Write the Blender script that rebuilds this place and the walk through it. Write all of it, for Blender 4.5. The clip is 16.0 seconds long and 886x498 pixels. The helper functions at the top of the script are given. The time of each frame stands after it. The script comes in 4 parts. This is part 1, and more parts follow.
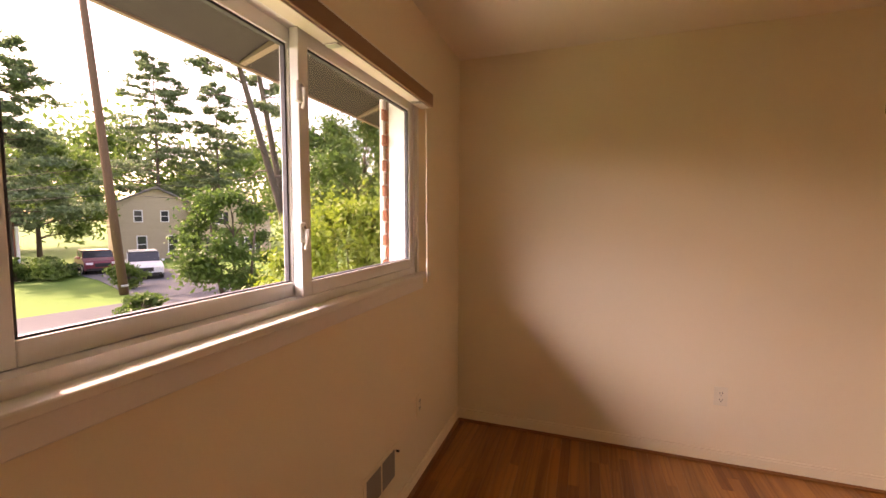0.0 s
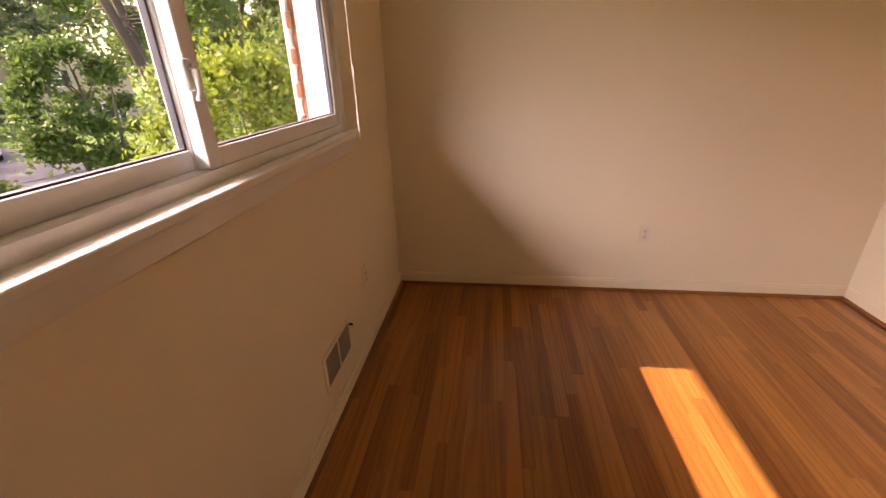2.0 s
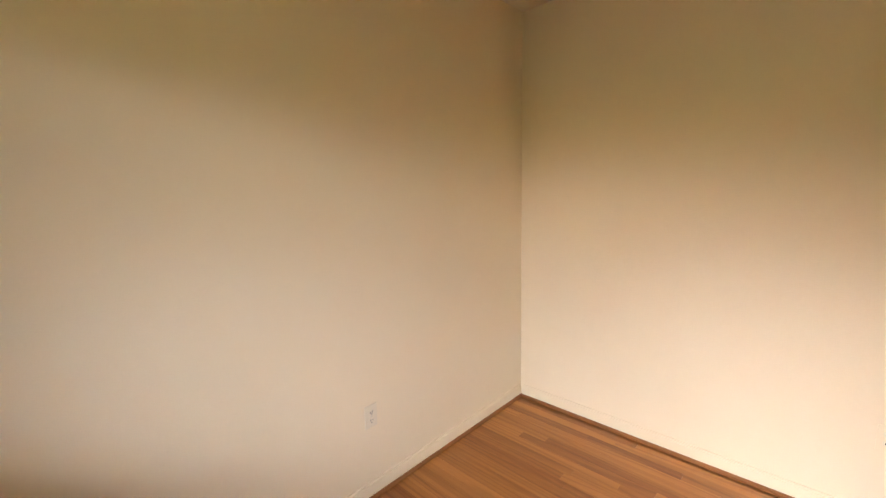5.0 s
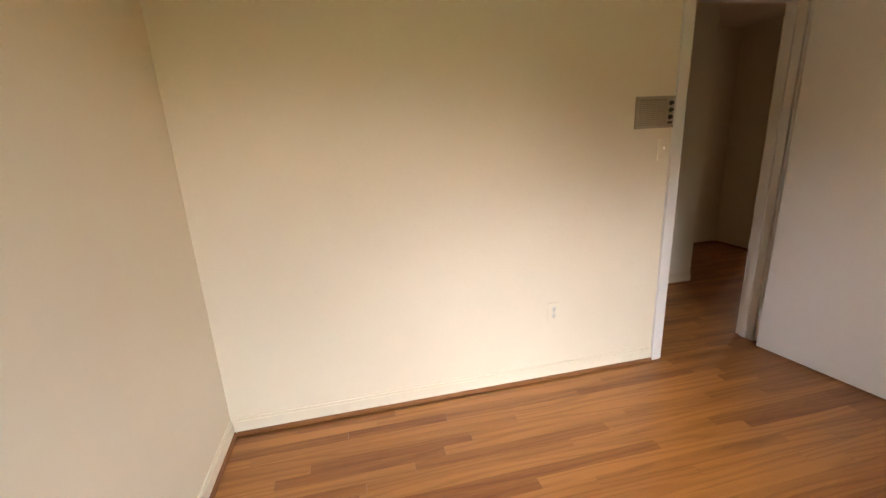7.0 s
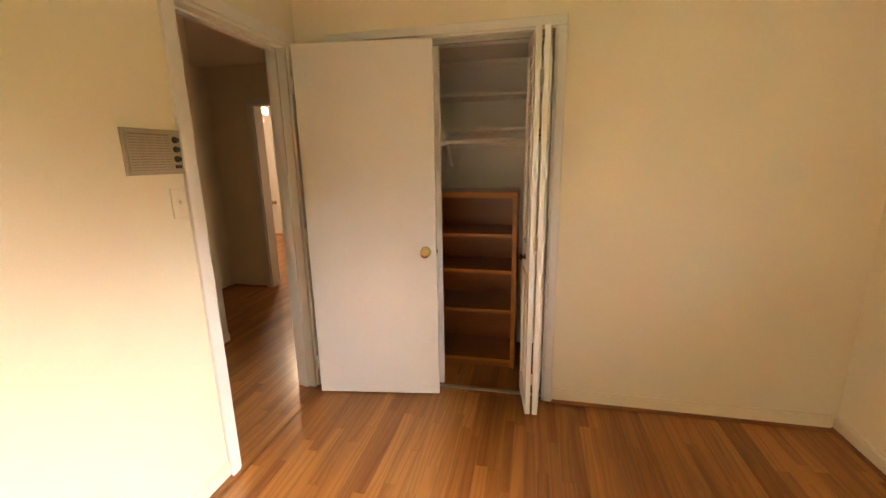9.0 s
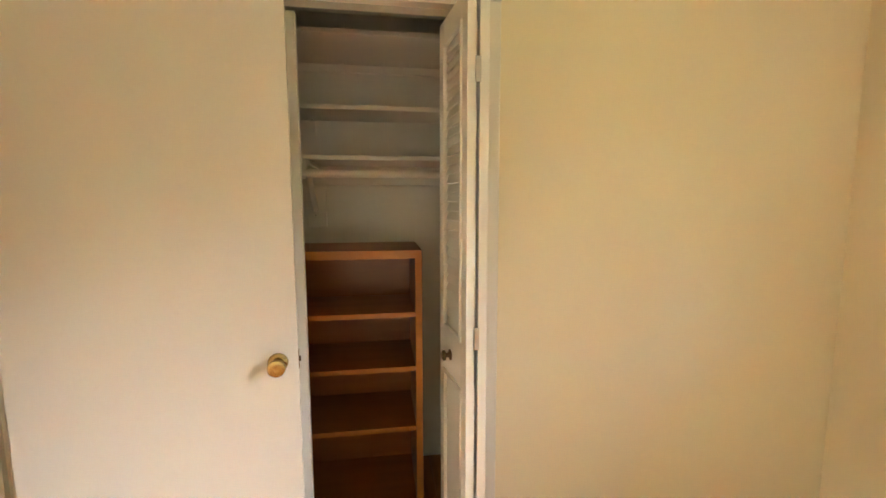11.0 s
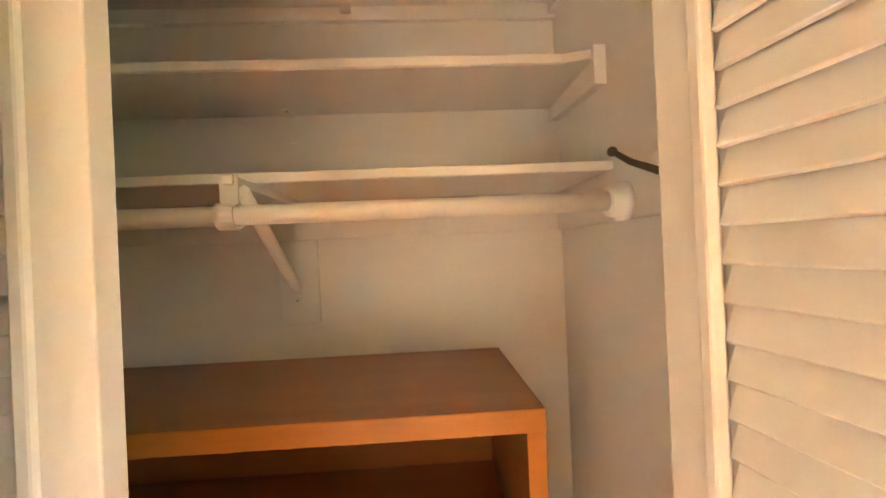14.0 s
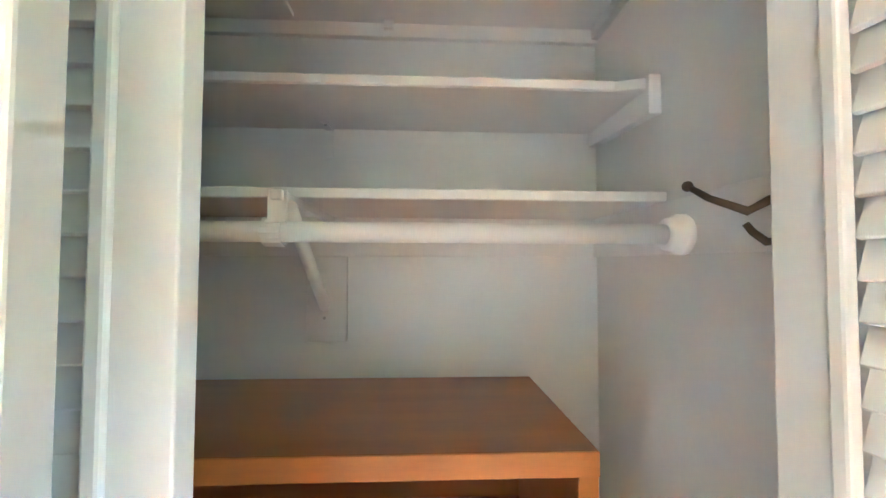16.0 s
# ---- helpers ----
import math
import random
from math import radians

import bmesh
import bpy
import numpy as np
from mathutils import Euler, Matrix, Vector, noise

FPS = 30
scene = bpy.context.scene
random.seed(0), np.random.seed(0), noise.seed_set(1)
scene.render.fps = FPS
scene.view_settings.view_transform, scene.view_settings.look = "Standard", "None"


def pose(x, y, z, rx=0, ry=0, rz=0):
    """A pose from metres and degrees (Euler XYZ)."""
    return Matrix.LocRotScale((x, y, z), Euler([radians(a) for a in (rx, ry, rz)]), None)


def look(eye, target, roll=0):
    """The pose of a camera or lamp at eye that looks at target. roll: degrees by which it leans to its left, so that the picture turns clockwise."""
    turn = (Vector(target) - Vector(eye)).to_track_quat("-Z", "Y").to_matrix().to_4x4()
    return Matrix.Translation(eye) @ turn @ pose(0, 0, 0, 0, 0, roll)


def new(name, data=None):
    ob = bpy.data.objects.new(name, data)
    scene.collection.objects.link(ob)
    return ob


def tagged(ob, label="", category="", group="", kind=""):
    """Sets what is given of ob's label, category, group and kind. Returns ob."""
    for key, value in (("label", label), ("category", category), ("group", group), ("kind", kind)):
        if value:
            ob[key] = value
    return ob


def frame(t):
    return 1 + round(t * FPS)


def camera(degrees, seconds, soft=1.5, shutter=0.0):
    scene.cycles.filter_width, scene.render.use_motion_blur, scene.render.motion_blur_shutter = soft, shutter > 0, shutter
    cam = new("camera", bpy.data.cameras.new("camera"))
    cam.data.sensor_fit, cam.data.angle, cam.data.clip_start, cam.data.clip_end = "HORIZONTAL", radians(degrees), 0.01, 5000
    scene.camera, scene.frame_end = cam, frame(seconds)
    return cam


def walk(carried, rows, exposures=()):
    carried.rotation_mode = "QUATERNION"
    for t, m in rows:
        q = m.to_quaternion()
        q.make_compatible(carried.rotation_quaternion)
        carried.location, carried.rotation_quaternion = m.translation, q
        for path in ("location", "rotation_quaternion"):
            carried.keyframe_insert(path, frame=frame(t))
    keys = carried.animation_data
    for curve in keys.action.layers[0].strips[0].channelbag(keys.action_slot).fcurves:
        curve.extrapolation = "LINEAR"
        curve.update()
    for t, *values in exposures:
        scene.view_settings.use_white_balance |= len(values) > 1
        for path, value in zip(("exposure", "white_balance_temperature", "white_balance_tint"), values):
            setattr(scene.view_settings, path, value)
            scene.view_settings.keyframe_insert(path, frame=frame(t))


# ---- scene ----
cam = camera(95.0, 16.0)

PATH = [
    (0, (0.849, -2.769, 1.467), (0.191, -0.886, 1.321), 0.2),
    (0.5, (0.808, -2.78, 1.468), (0.242, -0.869, 1.292), -0.4),
    (1, (0.792, -2.79, 1.474), (0.374, -0.851, 1.215), -0.5),
    (1.5, (0.762, -2.726, 1.449), (0.437, -0.814, 0.958), -0.8),
    (2, (0.659, -2.578, 1.419), (0.423, -0.763, 0.612), -1.5),
    (2.5, (0.525, -2.491, 1.393), (0.476, -0.718, 0.469), -1.8),
    (3, (0.399, -2.424, 1.435), (0.653, -0.567, 0.737), -2.0),
    (3.5, (0.398, -2.252, 1.463), (0.957, -0.376, 1.055), -2.0),
    (4, (0.45, -2.009, 1.505), (1.294, -0.22, 1.208), -0.4),
    (6.3, (0.782, -0.914, 1.404), (2.703, -0.639, 0.917), -3.2),
    (6.5, (0.818, -0.839, 1.395), (2.753, -0.771, 0.891), -2.9),
    (7, (0.99, -0.713, 1.396), (2.877, -1.12, 0.873), -2.8),
    (7.5, (1.17, -0.705, 1.418), (2.847, -1.664, 0.9), -2.4),
    (8, (1.37, -0.713, 1.46), (2.651, -2.16, 0.946), -2.1),
    (8.5, (1.499, -0.821, 1.432), (2.304, -2.589, 0.955), -1.7),
    (9, (1.6, -1.058, 1.439), (2.019, -2.964, 1.002), -1.0),
    (9.2, (1.616, -1.139, 1.437), (1.897, -3.075, 1.02), -0.4),
    (11.3, (1.885, -2.125, 1.41), (1.585, -4.095, 1.225), -0.3),
    (11.5, (1.9, -2.245, 1.425), (1.618, -4.217, 1.257), -0.9),
    (12, (1.875, -2.514, 1.438), (1.678, -4.499, 1.298), -2.3),
    (12.5, (1.82, -2.728, 1.46), (1.763, -4.726, 1.406), -2.4),
    (13, (1.827, -2.908, 1.466), (1.752, -4.907, 1.443), -2.7),
    (13.5, (1.871, -3.014, 1.481), (1.775, -5.012, 1.493), -2.7),
    (14, (1.863, -3.051, 1.473), (1.767, -5.048, 1.475), -2.5),
    (14.5, (1.87, -3.049, 1.481), (1.842, -5.049, 1.503), -2.6),
    (15, (1.905, -3.072, 1.479), (1.804, -5.069, 1.522), -1.9),
    (15.5, (1.929, -3.073, 1.497), (1.817, -5.068, 1.575), -0.6),
    (16, (1.944, -3.08, 1.494), (1.847, -5.077, 1.565), 0.2),
]
walk(cam, [(t, look(eye, target, roll)) for t, eye, target, roll in PATH],
     exposures=[(0.0, 2.4, 9400, 50), (2.5, 2.4, 8800, 48), (4.2, 2.85, 8000, 34), (6.3, 2.95, 6800, 23), (7.5, 3.0, 6700, 22), (8.0, 3.2, 7100, 24), (8.6, 3.4, 7900, 27), (9.2, 4.0, 7700, 22), (11.3, 4.2, 7000, 13), (12.5, 4.35, 7400, 24), (13.6, 5.5, 8300, 39), (14.5, 5.8, 5700, 13), (15.0, 6.0, 4650, 9), (15.5, 5.95, 4740, 11), (16.0, 5.85, 4680, 11)])

# ---- world, sun, exposure ----
SUN_EL, SUN_AZ = radians(41.0), radians(-90.0)          # from straight outside the window wall
world = bpy.data.worlds.new("world")
scene.world = world
world.use_nodes = True
wn = world.node_tree.nodes
sky = wn.new("ShaderNodeTexSky")
sky.sky_type, sky.sun_disc = "NISHITA", False
sky.sun_elevation, sky.sun_rotation = SUN_EL, SUN_AZ
sky.air_density, sky.dust_density = 1.0, 2.5
world.node_tree.links.new(sky.outputs[0], wn["Background"].inputs[0])
wn["Background"].inputs[1].default_value = 0.15
sun = new("sun", bpy.data.lights.new("sun", "SUN"))
sun.data.energy, sun.data.angle, sun.data.color = 2.4, radians(0.6), (1.0, 0.95, 0.88)
sun.matrix_basis = look((-30 * math.cos(SUN_EL), -0.3, 30 * math.sin(SUN_EL)), (0, 0, 0))


# fill lamps added out of view outside the window: a strip above the eave line and one to the south-west
# stand in for the sky, one below the sill for bounce off the sunlit ground
sky_fill = new("window_fill", bpy.data.lights.new("window_fill", "AREA"))
sky_fill.data.shape, sky_fill.data.size, sky_fill.data.size_y = "RECTANGLE", 8.0, 1.5
sky_fill.data.energy, sky_fill.data.color = 310.0, (0.68, 0.85, 1.0)
sky_fill.matrix_basis = look((-3.3, -3.4, 3.95), (0.0, -1.9, 1.5))
low_sky_fill = new("window_fill", bpy.data.lights.new("window_fill", "AREA"))
low_sky_fill.data.shape, low_sky_fill.data.size, low_sky_fill.data.size_y = "RECTANGLE", 4.6, 1.6
low_sky_fill.data.energy, low_sky_fill.data.color = 52.0, (0.78, 0.9, 1.0)
low_sky_fill.matrix_basis = look((-3.1, -4.5, 3.15), (0.0, -1.7, 1.5))
# extra upward fill lamp, imitates ground bounce to brighten ceiling and upper walls
ground_fill = new("window_fill", bpy.data.lights.new("window_fill", "AREA"))
ground_fill.data.shape, ground_fill.data.size, ground_fill.data.size_y = "RECTANGLE", 1.8, 4.0
ground_fill.data.energy, ground_fill.data.color = 18.0, (1.0, 0.98, 0.9)
ground_fill.matrix_basis = pose(-1.6, -1.6, -0.6, 180, 0, 0)

# the lit lamp of the far bedroom's ceiling fan
fanlight = new("fan_lamp_light", bpy.data.lights.new("fan_lamp_light", "POINT"))
fanlight.data.energy, fanlight.data.color, fanlight.data.shadow_soft_size = 4.0, (1.0, 0.84, 0.64), 0.08
fanlight.matrix_basis = pose(5.25, -6.6, 1.98)

# ---- materials ----
def rgb(c):
    return (*c, 1.0)


def surface(name, c1, c2, rough=0.5, scale=3.0, stretch=(1, 1, 1), fine=60.0, bump=0.1, metal=0.0, rand=0.0,
            amount=1.0, island=False, coat=0.0, spec=0.5, dist=0.002):
    """A paint, wood or stone: two colours mixed by broad and fine noise in world space, with fine relief."""
    m = bpy.data.materials.new(name)
    m.use_nodes = True
    n, l = m.node_tree.nodes, m.node_tree.links
    b = n["Principled BSDF"]
    geo = n.new("ShaderNodeNewGeometry")
    mp = n.new("ShaderNodeMapping")
    mp.inputs["Scale"].default_value = stretch
    l.new(geo.outputs["Position"], mp.inputs["Vector"])
    big, small = n.new("ShaderNodeTexNoise"), n.new("ShaderNodeTexNoise")
    big.inputs["Scale"].default_value, big.inputs["Detail"].default_value = scale, 4
    small.inputs["Scale"].default_value, small.inputs["Detail"].default_value = fine, 5
    l.new(mp.outputs[0], big.inputs["Vector"])
    l.new(mp.outputs[0], small.inputs["Vector"])
    add = n.new("ShaderNodeMath")
    add.operation = "MULTIPLY_ADD"
    l.new(small.outputs[0], add.inputs[0])
    add.inputs[1].default_value = 0.5
    half = n.new("ShaderNodeMath")
    half.operation = "MULTIPLY_ADD"
    l.new(big.outputs[0], half.inputs[0])
    half.inputs[1].default_value, half.inputs[2].default_value = 1.6 * amount, -0.3 - 0.55 * (amount - 1)
    l.new(half.outputs[0], add.inputs[2])
    last = add.outputs[0]
    if rand:
        src = geo.outputs["Random Per Island"] if island else n.new("ShaderNodeObjectInfo").outputs["Random"]
        off = n.new("ShaderNodeMath")
        off.operation = "MULTIPLY_ADD"
        l.new(src, off.inputs[0])
        off.inputs[1].default_value = rand
        sub = n.new("ShaderNodeMath")
        sub.operation = "SUBTRACT"
        l.new(last, sub.inputs[0])
        sub.inputs[1].default_value = rand / 2
        l.new(sub.outputs[0], off.inputs[2])
        last = off.outputs[0]
        if not island:
            comb = n.new("ShaderNodeVectorMath")
            comb.operation = "SCALE"
            comb.inputs[0].default_value = (7.0, 13.0, 3.0)
            l.new(src, comb.inputs["Scale"])
            l.new(comb.outputs[0], mp.inputs["Location"])
    ramp = n.new("ShaderNodeMix")
    ramp.data_type = "RGBA"
    l.new(last, ramp.inputs[0])
    ramp.inputs[6].default_value, ramp.inputs[7].default_value = rgb(c1), rgb(c2)
    l.new(ramp.outputs[2], b.inputs["Base Color"])
    b.inputs["Roughness"].default_value, b.inputs["Metallic"].default_value = rough, metal
    b.inputs["Coat Weight"].default_value, b.inputs["Coat Roughness"].default_value = coat, 0.12
    b.inputs["Specular IOR Level"].default_value = spec
    if bump:
        bp = n.new("ShaderNodeBump")
        bp.inputs["Strength"].default_value, bp.inputs["Distance"].default_value = bump, dist
        l.new(small.outputs[0], bp.inputs["Height"])
        l.new(bp.outputs[0], b.inputs["Normal"])
    return m


def clear_glass(name, tint=(0.97, 0.98, 0.97), rough=0.0):
    m = bpy.data.materials.new(name)
    m.use_nodes = True
    n, l = m.node_tree.nodes, m.node_tree.links
    n.remove(n["Principled BSDF"])
    tr, gl = n.new("ShaderNodeBsdfTransparent"), n.new("ShaderNodeBsdfGlossy")
    mix, lw, fr = n.new("ShaderNodeMixShader"), n.new("ShaderNodeLayerWeight"), n.new("ShaderNodeMath")
    tr.inputs[0].default_value = rgb(tint)
    gl.inputs["Roughness"].default_value = 0.02
    fr.operation, fr.inputs[1].default_value = "POWER", 4.0
    lw.inputs[0].default_value = 0.5
    l.new(lw.outputs["Facing"], fr.inputs[0])
    l.new(fr.outputs[0], mix.inputs[0])
    l.new(tr.outputs[0], mix.inputs[1])
    l.new(gl.outputs[0], mix.inputs[2])
    l.new(mix.outputs[0], n["Material Output"].inputs[0])
    return m


def leaf_mat(name, c1, c2):
    m = surface(name, c1, c2, rough=0.55, scale=0.7, fine=4, bump=0, rand=0.7, island=True)
    n, l = m.node_tree.nodes, m.node_tree.links
    b, out = n["Principled BSDF"], n["Material Output"]
    tl, mix = n.new("ShaderNodeBsdfTranslucent"), n.new("ShaderNodeMixShader")
    l.new(b.inputs["Base Color"].links[0].from_socket, tl.inputs[0])
    mix.inputs[0].default_value = 0.45
    l.new(b.outputs[0], mix.inputs[1])
    l.new(tl.outputs[0], mix.inputs[2])
    l.new(mix.outputs[0], out.inputs[0])
    return m


WALL = surface("wall_paint", (0.80, 0.705, 0.515), (0.86, 0.765, 0.57), rough=0.55, scale=1.2, fine=180, bump=0.12, spec=0.35, dist=0.0008)
CEIL = surface("ceiling_paint", (0.80, 0.73, 0.61), (0.86, 0.79, 0.67), rough=0.7, scale=1.0, fine=160, bump=0.12, spec=0.3, dist=0.0008)
TRIM = surface("trim_paint", (0.74, 0.71, 0.64), (0.82, 0.79, 0.72), rough=0.35, scale=3, fine=120, bump=0.12, dist=0.0008)
CLOSET = surface("closet_paint", (0.82, 0.81, 0.77), (0.88, 0.87, 0.83), rough=0.33, scale=2.5, fine=110, bump=0.14, dist=0.0008)
DOORP = surface("door_paint", (0.74, 0.71, 0.65), (0.80, 0.77, 0.71), rough=0.4, scale=2, fine=140, bump=0.1, dist=0.0007)
VINYL = surface("vinyl", (0.78, 0.78, 0.77), (0.84, 0.84, 0.83), rough=0.35, scale=4, fine=80, bump=0.03)
BLINDW = surface("headrail_paint", (0.66, 0.60, 0.50), (0.74, 0.68, 0.58), rough=0.45, scale=6, fine=90, bump=0.05)
BROWNW = surface("valance_wood", (0.20, 0.11, 0.06), (0.30, 0.18, 0.10), rough=0.5, scale=2, stretch=(12, 1, 12), fine=40, bump=0.1)


def oak_strip(name, island):
    """Varnished oak: a tone for each strip, long grain streaks and dark growth-ring lines along the strip."""
    m = surface(name, (0.19, 0.052, 0.010), (0.46, 0.188, 0.045), rough=0.3, scale=2.0, stretch=(9, 0.5, 9), fine=30, bump=0.12, rand=0.8,
                amount=0.7, island=island, coat=0.15, dist=0.0006)
    n, l = m.node_tree.nodes, m.node_tree.links
    b = n["Principled BSDF"]
    base = b.inputs["Base Color"].links[0].from_socket
    geo = n.new("ShaderNodeNewGeometry")
    rnd = geo.outputs["Random Per Island"] if island else n.new("ShaderNodeObjectInfo").outputs["Random"]
    shift, mp = n.new("ShaderNodeVectorMath"), n.new("ShaderNodeMapping")
    shift.operation = "SCALE"
    shift.inputs[0].default_value = (3.1, 5.7, 0.0)
    l.new(rnd, shift.inputs["Scale"])
    l.new(shift.outputs[0], mp.inputs["Location"])
    mp.inputs["Scale"].default_value = (1.6, 0.12, 1.0)
    l.new(geo.outputs["Position"], mp.inputs["Vector"])
    wave = n.new("ShaderNodeTexWave")
    wave.inputs["Scale"].default_value, wave.inputs["Distortion"].default_value = 5.0, 22.0
    wave.inputs["Detail"].default_value, wave.inputs["Detail Scale"].default_value = 2.0, 0.8
    l.new(mp.outputs[0], wave.inputs["Vector"])
    line = n.new("ShaderNodeMapRange")
    line.inputs["From Min"].default_value, line.inputs["From Max"].default_value = 0.0, 0.45
    line.inputs["To Min"].default_value, line.inputs["To Max"].default_value = 0.34, 0.0
    l.new(wave.outputs["Fac"], line.inputs["Value"])
    mix = n.new("ShaderNodeMix")
    mix.data_type, mix.blend_type = "RGBA", "MULTIPLY"
    l.new(line.outputs[0], mix.inputs[0])
    l.new(base, mix.inputs[6])
    mix.inputs[7].default_value = (0.42, 0.30, 0.22, 1)
    l.new(mix.outputs[2], b.inputs["Base Color"])
    return m


OAK, OAKREST = oak_strip("oak_strip", False), oak_strip("oak_strip_far", True)
SHOE = surface("shoe_moulding", (0.21, 0.078, 0.024), (0.33, 0.135, 0.046), rough=0.4, scale=4, fine=40, bump=0.08)
MAPLE = surface("bookcase_wood", (0.25, 0.078, 0.015), (0.36, 0.125, 0.028), rough=0.33, scale=2.0, stretch=(1, 9, 9), fine=30, bump=0.06, coat=0.25, dist=0.0005)
MAPLEF = surface("bookcase_edge", (0.37, 0.13, 0.019), (0.48, 0.185, 0.035), rough=0.35, scale=3.0, stretch=(1, 9, 9), fine=30, bump=0.06, coat=0.2, dist=0.0005)
BRASS = surface("brass", (0.40, 0.29, 0.13), (0.52, 0.40, 0.2), rough=0.22, scale=8, fine=90, bump=0.03, metal=1.0)
BRONZE = surface("bronze", (0.09, 0.065, 0.045), (0.16, 0.12, 0.08), rough=0.35, scale=20, fine=90, bump=0.05, metal=0.9)
STEEL = surface("steel", (0.45, 0.45, 0.44), (0.6, 0.6, 0.58), rough=0.35, scale=9, fine=90, bump=0.03, metal=1.0)
PLASTIC = surface("ivory_plastic", (0.74, 0.68, 0.53), (0.80, 0.74, 0.58), rough=0.45, scale=7, fine=70, bump=0.03)
TAN = surface("intercom_tan", (0.36, 0.29, 0.20), (0.44, 0.36, 0.26), rough=0.5, scale=7, fine=300, bump=0.25)
GAPSHADE = surface("grille_gap_shade", (0.20, 0.155, 0.10), (0.26, 0.205, 0.14), rough=0.8, scale=7, fine=300, bump=0.2)
DARK = surface("dark_slot", (0.02, 0.018, 0.015), (0.04, 0.035, 0.03), rough=0.7, scale=7, fine=70, bump=0)
GREYV = surface("vent_grey", (0.20, 0.18, 0.15), (0.28, 0.25, 0.21), rough=0.5, scale=7, fine=70, bump=0.05)
CORD = surface("cord", (0.7, 0.62, 0.5), (0.8, 0.72, 0.6), rough=0.7, scale=30, fine=300, bump=0.2)
GASKET = surface("gasket", (0.03, 0.03, 0.035), (0.06, 0.06, 0.07), rough=0.6, scale=9, fine=60, bump=0)
GLASS = clear_glass("window_glass")
BRICKM = surface("red_brick", (0.26, 0.085, 0.05), (0.40, 0.16, 0.10), rough=0.85, scale=6, fine=50, bump=0.4, rand=0.6)
BRICKF = surface("red_brick_far", (0.26, 0.085, 0.05), (0.38, 0.15, 0.10), rough=0.85, scale=6, fine=25, bump=0.3)
MORTAR = surface("mortar", (0.22, 0.16, 0.13), (0.30, 0.22, 0.18), rough=0.9, scale=8, fine=80, bump=0.4)
# soffit colour darkened to keep the eave underside shaded despite the lamp below
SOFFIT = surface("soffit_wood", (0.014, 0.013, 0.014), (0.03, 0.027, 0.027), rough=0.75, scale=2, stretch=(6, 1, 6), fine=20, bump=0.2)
FASCIA = surface("fascia_paint", (0.16, 0.13, 0.10), (0.22, 0.18, 0.14), rough=0.6, scale=3, fine=40, bump=0.1)
SHINGLE = surface("shingle", (0.12, 0.11, 0.10), (0.20, 0.18, 0.165), rough=0.9, scale=3, fine=20, bump=0.4)
SIDING = surface("tan_siding", (0.42, 0.33, 0.22), (0.50, 0.40, 0.28), rough=0.7, scale=1, stretch=(1, 1, 9), fine=9, bump=0.2)
LAWN = surface("lawn", (0.035, 0.11, 0.008), (0.085, 0.19, 0.015), rough=0.9, scale=0.5, fine=14, bump=0.6, dist=0.03)
ASPHALT = surface("asphalt", (0.036, 0.041, 0.050), (0.060, 0.066, 0.076), rough=0.85, scale=0.6, fine=40, bump=0.4)
CONCRETE = surface("concrete", (0.105, 0.105, 0.105), (0.15, 0.15, 0.15), rough=0.85, scale=0.8, fine=30, bump=0.3)
BARK = surface("bark", (0.07, 0.05, 0.038), (0.15, 0.115, 0.09), rough=0.9, scale=3, stretch=(1, 1, 0.25), fine=18, bump=0.7, dist=0.02)
POLEW = surface("pole_wood", (0.10, 0.055, 0.03), (0.18, 0.10, 0.06), rough=0.85, scale=2, stretch=(8, 8, 0.4), fine=14, bump=0.4, dist=0.01)
PINE = leaf_mat("pine_needles", (0.06, 0.11, 0.06), (0.18, 0.27, 0.13))
LEAFD = leaf_mat("dark_leaves", (0.03, 0.08, 0.02), (0.11, 0.21, 0.045))
LEAFY = leaf_mat("yellow_green_leaves", (0.07, 0.15, 0.012), (0.24, 0.33, 0.04))
LEAFM = leaf_mat("mid_leaves", (0.045, 0.11, 0.025), (0.16, 0.27, 0.06))
CARW = surface("white_car_paint", (0.72, 0.73, 0.74), (0.78, 0.79, 0.8), rough=0.3, scale=2, fine=30, bump=0, coat=0.8)
CARR = surface("red_car_paint", (0.16, 0.012, 0.02), (0.22, 0.02, 0.03), rough=0.3, scale=2, fine=30, bump=0, coat=0.8)
CARG = surface("car_glass", (0.02, 0.025, 0.03), (0.04, 0.045, 0.05), rough=0.08, scale=2, fine=30, bump=0)
RUBBER = surface("rubber", (0.02, 0.02, 0.02), (0.035, 0.035, 0.035), rough=0.8, scale=9, fine=60, bump=0.1)
LAMPG = bpy.data.materials.new("lit_globe")
LAMPG.use_nodes = True
LAMPG.node_tree.nodes["Principled BSDF"].inputs["Emission Color"].default_value = (1.0, 0.72, 0.4, 1)
LAMPG.node_tree.nodes["Principled BSDF"].inputs["Emission Strength"].default_value = 1.2


# ---- mesh helpers ----
def box(bm, x0, y0, z0, x1, y1, z1, bev=0.0):
    r = bmesh.ops.create_cube(bm, size=1.0)
    sx, sy, sz = abs(x1 - x0), abs(y1 - y0), abs(z1 - z0)
    bmesh.ops.scale(bm, vec=(sx, sy, sz), verts=r["verts"])
    bmesh.ops.translate(bm, vec=((x0 + x1) / 2, (y0 + y1) / 2, (z0 + z1) / 2), verts=r["verts"])
    if bev:
        edges = list({e for v in r["verts"] for e in v.link_edges})
        bmesh.ops.bevel(bm, geom=edges, offset=bev, segments=2, affect="EDGES", profile=0.5)
    return bm


